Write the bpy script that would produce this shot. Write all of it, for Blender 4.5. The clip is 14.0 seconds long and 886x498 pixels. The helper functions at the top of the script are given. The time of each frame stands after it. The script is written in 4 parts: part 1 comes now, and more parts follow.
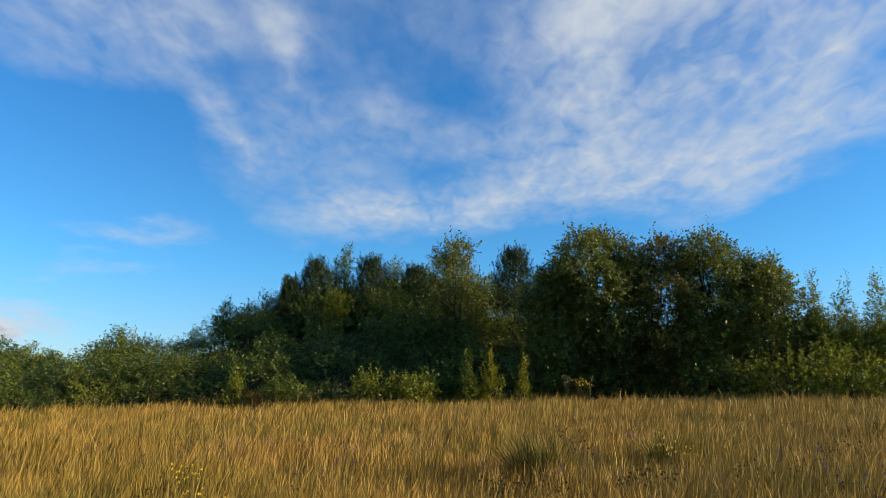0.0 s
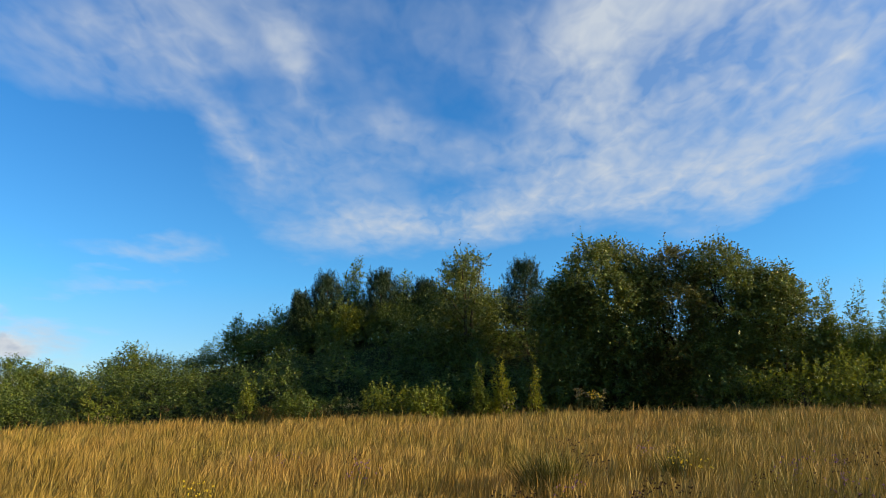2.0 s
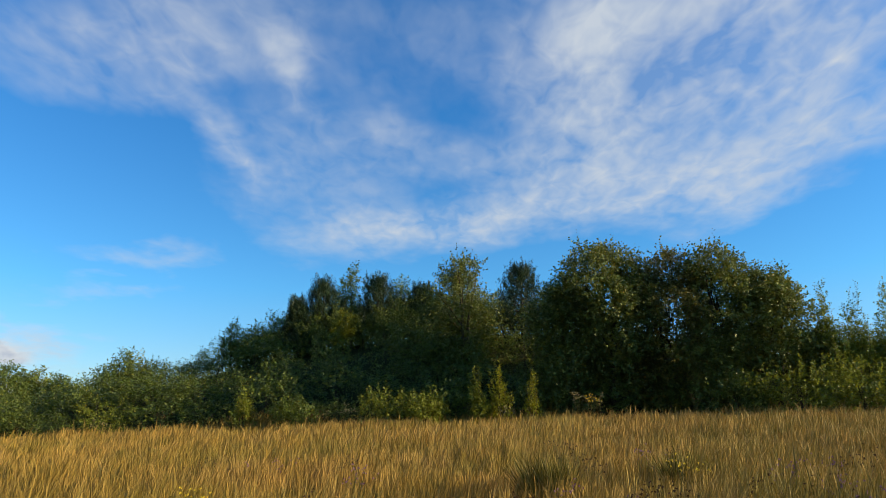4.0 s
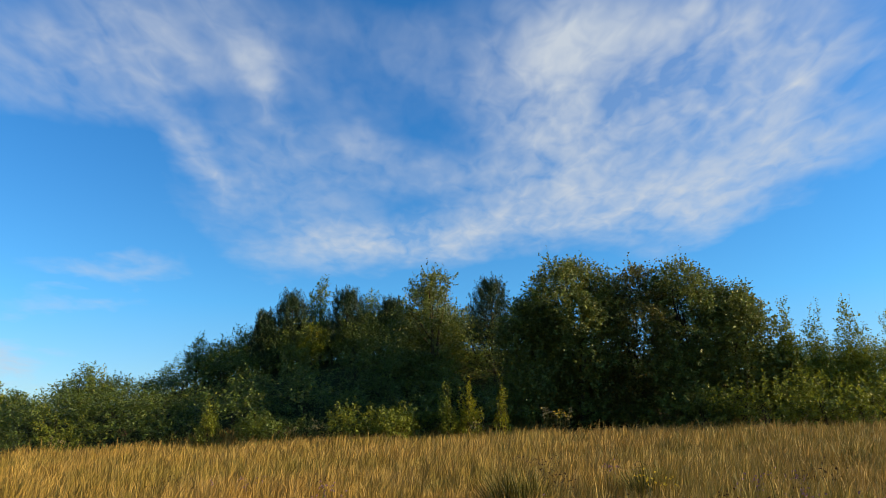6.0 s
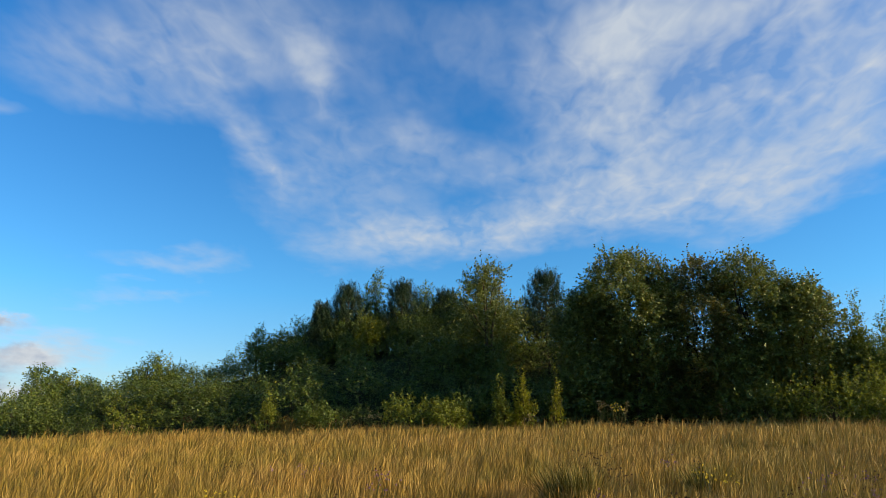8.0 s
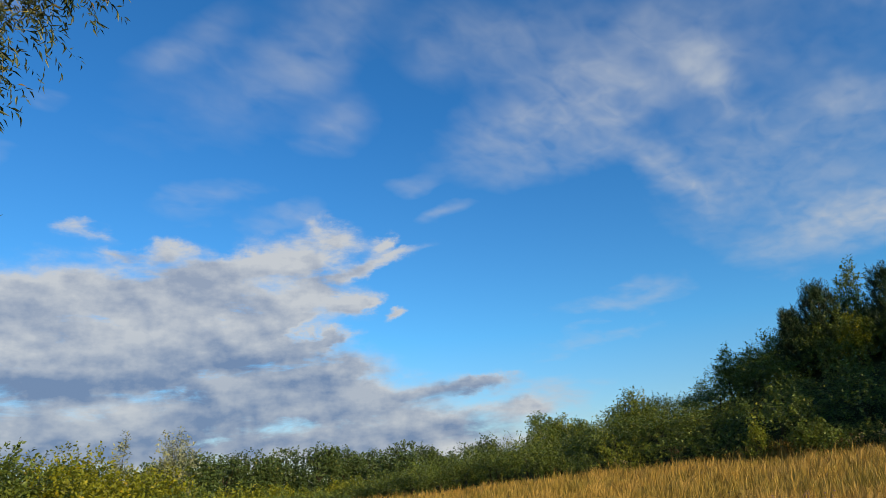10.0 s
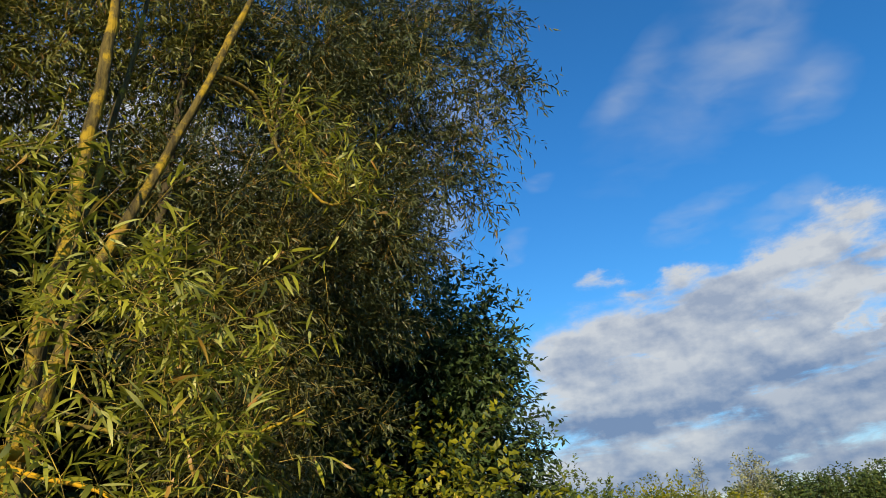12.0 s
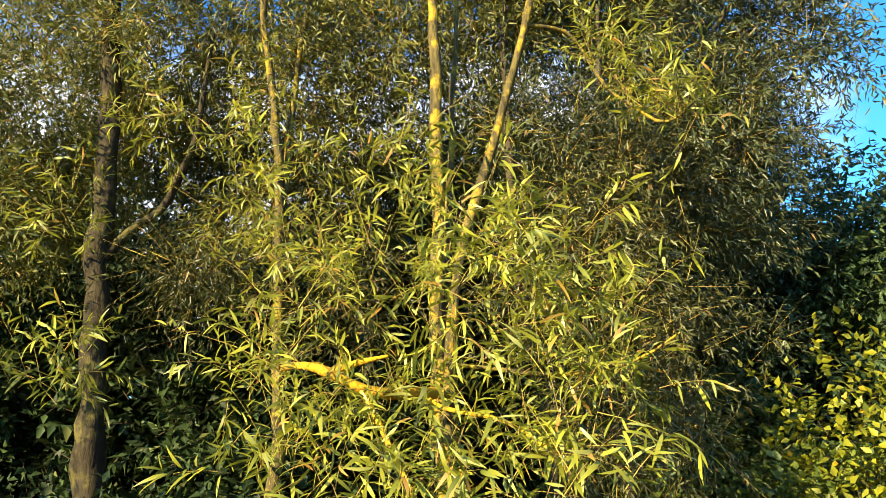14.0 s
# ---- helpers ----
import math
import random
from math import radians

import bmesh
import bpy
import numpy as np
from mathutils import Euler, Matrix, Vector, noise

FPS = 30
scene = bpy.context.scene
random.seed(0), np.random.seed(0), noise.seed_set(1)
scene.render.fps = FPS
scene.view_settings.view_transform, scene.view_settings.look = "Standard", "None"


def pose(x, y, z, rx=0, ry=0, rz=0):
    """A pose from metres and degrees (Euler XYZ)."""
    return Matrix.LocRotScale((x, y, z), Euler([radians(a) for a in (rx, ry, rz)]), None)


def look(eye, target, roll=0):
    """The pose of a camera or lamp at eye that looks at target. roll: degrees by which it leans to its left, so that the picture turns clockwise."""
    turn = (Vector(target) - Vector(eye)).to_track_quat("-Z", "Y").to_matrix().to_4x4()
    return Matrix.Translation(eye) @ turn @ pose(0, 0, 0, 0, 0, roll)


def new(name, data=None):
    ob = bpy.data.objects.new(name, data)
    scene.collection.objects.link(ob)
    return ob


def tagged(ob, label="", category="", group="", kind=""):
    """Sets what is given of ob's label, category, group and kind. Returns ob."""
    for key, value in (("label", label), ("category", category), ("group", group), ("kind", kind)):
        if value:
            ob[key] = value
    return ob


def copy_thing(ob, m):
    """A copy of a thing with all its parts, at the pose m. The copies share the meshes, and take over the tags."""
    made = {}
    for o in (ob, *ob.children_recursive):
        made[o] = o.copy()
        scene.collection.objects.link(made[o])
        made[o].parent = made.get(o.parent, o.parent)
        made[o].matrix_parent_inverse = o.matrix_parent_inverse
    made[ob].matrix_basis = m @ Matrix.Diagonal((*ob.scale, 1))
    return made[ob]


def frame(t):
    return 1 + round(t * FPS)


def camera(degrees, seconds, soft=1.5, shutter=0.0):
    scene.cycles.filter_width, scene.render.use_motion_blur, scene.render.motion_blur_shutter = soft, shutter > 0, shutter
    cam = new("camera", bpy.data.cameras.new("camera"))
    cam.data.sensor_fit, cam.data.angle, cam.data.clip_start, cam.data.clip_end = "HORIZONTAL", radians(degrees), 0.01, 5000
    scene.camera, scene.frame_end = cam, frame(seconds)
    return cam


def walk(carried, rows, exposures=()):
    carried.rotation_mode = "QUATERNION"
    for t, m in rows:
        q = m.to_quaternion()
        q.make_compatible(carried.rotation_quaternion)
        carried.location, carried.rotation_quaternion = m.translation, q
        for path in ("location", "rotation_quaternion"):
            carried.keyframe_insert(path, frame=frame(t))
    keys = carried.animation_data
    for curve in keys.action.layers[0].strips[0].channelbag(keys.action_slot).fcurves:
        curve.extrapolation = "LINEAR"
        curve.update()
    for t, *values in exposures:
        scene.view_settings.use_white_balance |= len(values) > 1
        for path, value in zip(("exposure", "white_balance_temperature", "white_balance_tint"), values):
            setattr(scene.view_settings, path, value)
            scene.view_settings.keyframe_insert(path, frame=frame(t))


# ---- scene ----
EYE = 1.6        # the lens above the turf
ARM = -0.15      # the lens swings on a small circle as the carrier turns

cam = camera(67.7, 14.0, soft=0.5)


def toward(az, el):
    """Unit vector: az degrees to the left of +y, el degrees up."""
    a, e = radians(az), radians(el)
    return Vector((-math.sin(a) * math.cos(e), math.cos(a) * math.cos(e), math.sin(e)))


def view(az, el, roll):
    eye = toward(az, 0) * ARM + Vector((0, 0, EYE))
    return look(eye, eye + toward(az, el), roll)


# seconds, heading to the left, pitch, roll
PATH = [
    (0.00, 0.00, 13.02, 0.30),
    (0.50, 0.29, 13.22, 0.14),
    (1.00, 0.58, 13.33, 0.17),
    (1.50, 0.61, 13.72, 0.38),
    (2.00, 0.85, 14.19, -0.23),
    (2.80, 0.83, 14.37, -0.38),
    (3.60, 0.60, 14.51, -0.56),
    (4.50, 0.04, 14.64, -0.67),
    (5.00, -1.30, 14.88, -0.68),
    (5.50, -1.98, 15.46, -0.57),
    (6.00, -2.14, 15.82, -0.86),
    (6.50, -1.74, 15.42, -0.16),
    (7.00, -1.61, 15.04, 0.16),
    (7.20, -1.42, 15.08, 0.25),
    (7.70, 0.33, 15.03, 0.35),
    (8.20, 4.92, 15.31, 0.05),
    (8.75, 12.93, 15.91, -0.71),
    (9.30, 23.67, 16.72, -1.92),
    (9.50, 28.03, 17.04, -2.44),
    (10.00, 40.75, 18.80, -3.87),
    (10.50, 52.46, 20.73, -5.62),
    (11.00, 62.96, 22.68, -6.12),
    (11.50, 75.91, 24.43, -6.44),
    (12.00, 84.92, 24.54, -6.48),
    (12.50, 93.37, 22.59, -7.42),
    (13.00, 105.59, 21.60, -6.59),
    (13.50, 115.71, 20.88, -5.37),
    (14.00, 118.65, 21.62, -4.70),
]
EXPOSURE = [(0.0, 0.82), (7.2, 0.82), (9.5, 0.63), (11.0, 0.46), (11.6, 0.54), (12.5, 0.95), (13.0, 1.35), (13.5, 1.82), (14.0, 2.08)]
walk(cam, [(t, view(a, e, r)) for t, a, e, r in PATH], EXPOSURE)

# ---------------------------------------------------------------- light
SUN_AZ, SUN_EL = -98.0, 19.0
sun_dir = toward(SUN_AZ, SUN_EL)
sun = new("sun", bpy.data.lights.new("sun", "SUN"))
sun.data.energy, sun.data.angle, sun.data.color = 5.0, radians(0.6), (1.0, 0.79, 0.42)
sun.matrix_world = look(sun_dir * 60, (0, 0, 0))

world = bpy.data.worlds.new("sky")
scene.world = world
world.use_nodes = True


class Nodes:
    """Short hand for wiring a node tree."""

    def __init__(self, tree):
        self.tree = tree

    def add(self, kind, **values):
        n = self.tree.nodes.new(kind)
        for key, value in values.items():
            setattr(n, key, value)
        return n

    def put(self, socket, value):
        if isinstance(value, bpy.types.NodeSocket):
            self.tree.links.new(value, socket)
        else:
            socket.default_value = value

    def math(self, op, a, b=None, clamp=False):
        n = self.add("ShaderNodeMath", operation=op, use_clamp=clamp)
        self.put(n.inputs[0], a)
        if b is not None:
            self.put(n.inputs[1], b)
        return n.outputs[0]

    def vec(self, op, a, b=None):
        n = self.add("ShaderNodeVectorMath", operation=op)
        self.put(n.inputs[0], a)
        if b is not None:
            self.put(n.inputs[1], b)
        return n.outputs["Value"] if op in ("LENGTH", "DOT_PRODUCT") else n.outputs[0]

    def noise(self, vector, scale, detail=5.0, rough=0.55, colour=False, distortion=0.0):
        n = self.add("ShaderNodeTexNoise")
        self.put(n.inputs["Vector"], vector)
        n.inputs["Scale"].default_value, n.inputs["Detail"].default_value = scale, detail
        n.inputs["Roughness"].default_value, n.inputs["Distortion"].default_value = rough, distortion
        return n.outputs["Color" if colour else "Fac"]

    def span(self, value, a, b, c=0.0, d=1.0, smooth=False):
        n = self.add("ShaderNodeMapRange", interpolation_type="SMOOTHSTEP" if smooth else "LINEAR", clamp=True)
        self.put(n.inputs[0], value)
        for k, v in enumerate((a, b, c, d)):
            self.put(n.inputs[k + 1], v)
        return n.outputs[0]

    def mix(self, fac, a, b, blend="MIX"):
        n = self.add("ShaderNodeMix", data_type="RGBA", blend_type=blend)
        self.put(n.inputs[0], fac)
        for socket, v in ((n.inputs[6], a), (n.inputs[7], b)):
            self.put(socket, v if isinstance(v, bpy.types.NodeSocket) else (*v, 1.0)[:4])
        return n.outputs[2]

    def xyz(self, x, y, z):
        n = self.add("ShaderNodeCombineXYZ")
        for s, v in zip(n.inputs, (x, y, z)):
            self.put(s, v)
        return n.outputs[0]


# clouds in degrees: heading, height, half width, half height, tilt, weight
CIRRUS = [
    (6, 15.3, 9, 1.9, -4, 0.5), (-6, 15.6, 9, 1.8, 4, 0.55), (14, 17.5, 8, 3, -22, 0.4),
    (30, 27.3, 10, 2.4, 4, 0.7), (24, 30.2, 7, 2.2, -10, 0.7), (21, 23.6, 5.5, 1.6, -38, 0.85), (13.5, 28.5, 5, 1.8, -62, 0.7),
    (10, 21.2, 10, 2.8, -14, 0.62), (4.2, 16.9, 6, 1.7, -8, 1.0), (-5, 18, 9, 2.6, 4, 0.8), (-14, 18.4, 8, 2.4, 4, 0.95),
    (-13, 27, 9, 7, 20, 0.95), (-24, 25.5, 11, 6.5, 12, 0.95), (-29, 20, 11, 2.6, 10, 1.0), (-33, 29, 9, 6, 0, 0.95),
    (-24, 16.2, 6, 1.2, 9, 0.55), (4, 23.5, 6, 1.4, -8, 0.6), (-8, 21.5, 7, 2.2, -6, 0.7), (-17, 33, 14, 5, 0, 0.85), (3, 33, 9, 3, -20, 0.35),
    (9, 27, 9, 4, 0, 0.28), (26.3, 13.5, 4.6, 1.1, 5, 0.6), (27.5, 10.2, 4.5, 0.8, 4, 0.45), (33, 4.9, 4.0, 1.6, 0, 0.95),
    (25, 35, 8, 3.5, -12, 0.42), (15, 33, 5, 3.6, -30, 0.45), (36, 35, 7, 3.5, -10, 0.45), (29, 30.5, 9, 2.0, 20, 0.4), (49.8, 29.2, 4.0, 2.2, 16, 0.5),
    (39.5, 21.8, 2.4, 0.9, 16, 0.7), (43, 24.5, 2.4, 0.9, 8, 0.4), (65, 35.5, 4.5, 2.0, 30, 0.5), (51, 37, 9, 3.5, 30, 0.4), (58, 33, 12, 6, 20, 0.25), (20, 31, 16, 7, 0, 0.12),
    (87.5, 27, 4.0, 4.5, 0, 0.7), (61, 22.4, 3.0, 1.2, 15, 0.5), (57, 21, 3.0, 1.0, 20, 0.5), (75.5, 28.2, 2.6, 0.7, 8, 0.6), (77.8, 24.8, 2.0, 1.2, 0, 0.5), (82, 36, 6, 3, 20, 0.5),
]
CUMULUS = [
    (51, 20.0, 3.2, 1.9, -18, 1.0), (55, 18.6, 4.5, 1.9, -10, 1.0), (61, 18.2, 4.5, 1.3, 0, 0.8), (71.5, 19.6, 1.8, 0.9, 10, 0.8),
    (46.3, 19.5, 1.7, 0.9, 10, 1.0), (47.6, 17.2, 6.0, 0.9, 18, 1.0), (48.1, 14.1, 2.0, 0.8, 10, 0.95), (53.2, 12.5, 1.8, 0.6, 15, 0.9), (45.0, 13.0, 1.3, 0.5, 10, 0.8), (65.8, 18.9, 2.8, 0.8, 15, 0.9), (69.6, 18.1, 2.0, 0.6, 5, 0.8), (51, 15.6, 4, 2.2, -14, 0.95),
    (74.5, 14.0, 5, 3.4, 0, 1.0), (68, 13.6, 7.5, 4.2, 0, 1.1), (60, 12.6, 8, 4.6, -6, 1.05), (66, 9.6, 9, 3.8, 0, 1.1), (56, 9.0, 8, 2.6, 0, 0.95),
    (51.1, 11.1, 3.0, 0.7, 8, 1.0), (74, 8.0, 6, 2.6, 0, 0.85), (44, 2.2, 16, 1.6, 0, 0.85), (66, 2.4, 16, 1.8, 0, 0.85),
    (50, 6.3, 11, 1.7, 3, 1.0), (38.5, 7.0, 4.4, 0.7, 2, 0.6), (34, 5.3, 4.0, 1.0, 2, 0.65), (42, 4.2, 9, 1.4, 0, 1.0), (60, 4.6, 12, 2.2, 0, 0.95), (75, 4.4, 9, 2.0, 0, 0.8),
    (88, 10, 9, 6, 0, 0.9), (56, 14, 7, 3.2, 0, 0.6), (52, 8.5, 8, 2.5, 0, 0.6), (62, 16, 6, 2.2, 0, 0.6), (118, 28, 26, 12, 0, 1.2), (150, 24, 20, 14, 0, 1.2),
]


def build_sky():
    g = Nodes(world.node_tree)
    world.node_tree.nodes.clear()
    ray = g.add("ShaderNodeTexCoord").outputs["Generated"]
    sep = g.add("ShaderNodeSeparateXYZ")
    g.put(sep.inputs[0], ray)
    x, y, z = sep.outputs
    deg = 57.29578
    az = g.math("MULTIPLY", g.math("ARCTAN2", g.math("MULTIPLY", x, -1.0), y), deg)
    el = g.math("MULTIPLY", g.math("ARCSINE", z), deg)
    lift = g.math("ADD", g.math("MAXIMUM", z, 0.0), 0.16)
    sheet = g.xyz(g.math("DIVIDE", x, lift), g.math("DIVIDE", y, lift), 0.0)
    here = g.xyz(az, el, 0.0)

    def field(spots, warps, inner, outer):
        p = here
        for source, scale, detail, amp in warps:
            off = g.vec("SUBTRACT", g.noise(source, scale, detail, 0.6, True), (0.5, 0.5, 0.5))
            p = g.vec("ADD", p, g.vec("MULTIPLY", off, (*amp, 0.0)))
        total = None
        for a, e, w, h, tilt, weight in spots:
            m = g.add("ShaderNodeMapping", vector_type="TEXTURE")
            g.put(m.inputs["Vector"], p)
            # heading grows to the left, so a tilt that rises to the right is negative here
            m.inputs["Location"].default_value, m.inputs["Rotation"].default_value, m.inputs["Scale"].default_value = (a, e, 0), (0, 0, radians(-tilt)), (w, h, 1)
            s = g.span(g.vec("LENGTH", m.outputs[0]), outer, inner, 0.0, weight, True)
            total = s if total is None else g.math("ADD", total, s)
        return g.math("MINIMUM", total, 1.25)

    streaks = g.vec("MULTIPLY", sheet, (1.25, 0.8, 1.0))
    thin = field(CIRRUS, [(sheet, 1.6, 2.0, (13.0, 7.0)), (sheet, 5.0, 3.0, (5.0, 3.4))], 0.1, 1.6)
    weave = g.noise(streaks, 3.4, 5.0, 0.5, False, 0.6)
    ripple = g.noise(streaks, 15.0, 2.5, 0.5, False, 0.5)
    weave = g.span(g.math("ADD", g.math("MULTIPLY", weave, 0.66), g.math("MULTIPLY", ripple, 0.34)), 0.36, 0.65)
    thin = g.math("MULTIPLY", thin, g.math("ADD", g.math("MULTIPLY", weave, 0.82), 0.26))
    thin = g.span(thin, 0.05, 1.38, 0.0, 0.96)
    flatwise = g.vec("MULTIPLY", here, (0.30, 0.85, 0.0))
    evenly = g.vec("MULTIPLY", here, (0.7, 0.95, 0.0))
    heap = field(CUMULUS, [(flatwise, 0.10, 3.0, (9.0, 4.0)), (flatwise, 0.33, 6.0, (8.0, 3.2)), (evenly, 0.55, 6.0, (3.4, 2.4))], 0.0, 1.5)
    billow = g.noise(flatwise, 0.42, 8.0, 0.62, False, 0.3)
    soft_a = g.noise(flatwise, 0.20, 5.0, 0.55)
    soft_b = g.noise(g.vec("ADD", flatwise, (-0.5, 1.4, 0.0)), 0.20, 5.0, 0.55)
    puff_a = g.noise(evenly, 0.42, 5.0, 0.55)
    puff_b = g.noise(g.vec("ADD", evenly, (-0.35, 0.8, 0.0)), 0.42, 5.0, 0.55)
    thick = g.math("MULTIPLY", heap, g.span(billow, 0.30, 0.64, 0.25, 1.15))
    cover = g.span(thick, 0.04, 0.72, 0.0, 0.96, True)

    sky = g.add("ShaderNodeTexSky", sky_type="NISHITA", sun_disc=False)
    sky.sun_elevation, sky.sun_rotation = radians(SUN_EL), radians(-SUN_AZ)
    sky.air_density, sky.dust_density, sky.ozone_density, sky.altitude = 1.0, 0.3, 2.5, 200
    blue = g.mix(1.0, sky.outputs[0], g.mix(g.span(el, 9.0, 30.0), g.mix(g.span(el, 1.0, 11.0), TINT_LOW, TINT_MID), TINT_HIGH), "MULTIPLY")
    # a cloud's sunny crests and its grey, dense underside
    crest = g.span(g.math("ADD", g.math("SUBTRACT", soft_a, soft_b), g.math("MULTIPLY", g.math("SUBTRACT", puff_a, puff_b), 0.75)), -0.19, 0.19)
    dense = g.span(heap, 0.45, 1.15)
    under = g.span(el, 14.5, 8.0)
    grey = g.math("ADD", g.math("MULTIPLY", dense, 0.50), g.math("MULTIPLY", g.math("MULTIPLY", under, g.span(heap, 0.1, 0.9, 0.25, 1.0)), 0.46))
    grey = g.math("SUBTRACT", g.math("ADD", grey, 0.18), g.math("MULTIPLY", crest, 0.78), True)
    heap_colour = g.mix(grey, CLOUD_LIT, CLOUD_GREY)
    thin_colour = g.mix(g.noise(sheet, 2.2, 5.0), CLOUD_THIN, CLOUD_LIT)
    mixed = g.mix(thin, blue, thin_colour)
    mixed = g.mix(cover, mixed, heap_colour)
    bg = g.add("ShaderNodeBackground")
    g.put(bg.inputs["Color"], mixed)
    bg.inputs["Strength"].default_value = SKY_STRENGTH
    out = g.add("ShaderNodeOutputWorld")
    world.node_tree.links.new(bg.outputs[0], out.inputs["Surface"])


SKY_STRENGTH = 0.084
TINT_HIGH, TINT_MID, TINT_LOW = (0.29, 0.93, 1.42), (0.45, 1.02, 1.33), (0.74, 0.84, 1.02)
CLOUD_LIT, CLOUD_THIN, CLOUD_GREY = (4.6, 4.8, 5.0), (3.4, 4.0, 4.75), (1.35, 1.95, 3.15)
build_sky()

# ---------------------------------------------------------------- materials


def material(name, rough=0.6, spec=0.4):
    m = bpy.data.materials.new(name)
    m.use_nodes = True
    m.node_tree.nodes.clear()
    g = Nodes(m.node_tree)
    out = g.add("ShaderNodeOutputMaterial")
    b = g.add("ShaderNodeBsdfPrincipled")
    b.inputs["Roughness"].default_value = rough
    b.inputs["Specular IOR Level"].default_value = spec
    m.node_tree.links.new(b.outputs[0], out.inputs["Surface"])
    return m, g, b, out


def leaf_material(name, dark, light, turned, rough=0.5, through_light=0.35, part_turned=0.04, spec=0.35, pale=None):
    """Leaf blades: each its own tone, a pale share gone yellow or brown, light shining through."""
    m, g, b, out = material(name, rough, spec)
    uv = g.add("ShaderNodeUVMap").outputs[0]
    s = g.add("ShaderNodeSeparateXYZ")
    g.put(s.inputs[0], uv)
    tone, along = s.outputs[0], s.outputs[1]
    where = g.add("ShaderNodeNewGeometry").outputs["Position"]
    broad = g.noise(where, 0.7, 3.0)
    # finer noise that paints lit sprays against darker ones into the leaf colour
    sprig = g.noise(where, 3.0, 2.0)
    fac = g.math("ADD", g.math("MULTIPLY", g.math("MULTIPLY", tone, tone), 0.5), g.math("MULTIPLY", g.span(broad, 0.35, 0.7), 0.22), True)
    fac = g.math("ADD", fac, g.span(sprig, 0.47, 0.66, 0.0, 0.52), True)
    col = g.mix(fac, dark, light)
    if pale:
        col = g.mix(g.math("MULTIPLY", g.span(tone, 0.10, 0.11), g.span(tone, 0.23, 0.22)), col, pale)
    col = g.mix(g.span(tone, 1.0 - part_turned, 1.0 - part_turned + 0.01), col, turned)
    col = g.mix(g.span(along, 0.0, 1.0, 0.0, 0.25), col, light)
    g.put(b.inputs["Base Color"], col)
    t = g.add("ShaderNodeBsdfTranslucent")
    g.put(t.inputs["Color"], g.mix(0.45, col, light))
    mixer = g.add("ShaderNodeMixShader")
    mixer.inputs[0].default_value = through_light
    m.node_tree.links.new(b.outputs[0], mixer.inputs[1])
    m.node_tree.links.new(t.outputs[0], mixer.inputs[2])
    m.node_tree.links.new(mixer.outputs[0], out.inputs["Surface"])
    return m


def bark_material(name, base, patch, moss, share=0.5):
    m, g, b, out = material(name, 0.9, 0.2)
    p = g.add("ShaderNodeTexCoord").outputs["Object"]
    tall = g.vec("MULTIPLY", p, (1.0, 1.0, 0.22))
    col = g.mix(g.span(g.noise(tall, 26.0, 6.0, 0.6), 0.35, 0.65), base, patch)
    col = g.mix(g.span(g.noise(p, 5.0, 6.0, 0.65), 0.62 - share * 0.25, 0.70 - share * 0.2), col, moss)
    g.put(b.inputs["Base Color"], col)
    bump = g.add("ShaderNodeBump")
    bump.inputs["Strength"].default_value, bump.inputs["Distance"].default_value = 0.8, 0.02
    g.put(bump.inputs["Height"], g.noise(tall, 40.0, 6.0, 0.6))
    g.put(b.inputs["Normal"], bump.outputs[0])
    return m


def ground_material():
    m, g, b, out = material("turf", 0.95, 0.1)
    p = g.add("ShaderNodeTexCoord").outputs["Object"]
    straw = g.mix(g.span(g.noise(p, 9.0, 8.0, 0.65), 0.3, 0.7), (0.05, 0.045, 0.012), (0.13, 0.11, 0.03))
    straw = g.mix(g.span(g.noise(p, 0.25, 5.0, 0.6), 0.45, 0.68), straw, (0.09, 0.10, 0.025))
    soil = g.mix(g.span(g.noise(p, 4.0, 6.0, 0.6), 0.3, 0.7), (0.018, 0.024, 0.008), (0.05, 0.055, 0.016))
    s = g.add("ShaderNodeSeparateXYZ")
    g.put(s.inputs[0], p)
    edge = g.math("ADD", s.outputs[1], g.math("MULTIPLY", g.noise(p, 0.4, 4.0), 3.0))
    wood = g.math("MULTIPLY", g.span(s.outputs[0], -3.5, -2.2, 1.0, 0.0), g.span(s.outputs[1], 3.0, 6.0, 1.0, 0.0))
    g.put(b.inputs["Base Color"], g.mix(g.math("MAXIMUM", wood, g.span(edge, 27.2, 28.4)), straw, soil))
    bump = g.add("ShaderNodeBump")
    bump.inputs["Strength"].default_value, bump.inputs["Distance"].default_value = 0.7, 0.05
    g.put(bump.inputs["Height"], g.noise(p, 25.0, 6.0, 0.7))
    g.put(b.inputs["Normal"], bump.outputs[0])
    return m


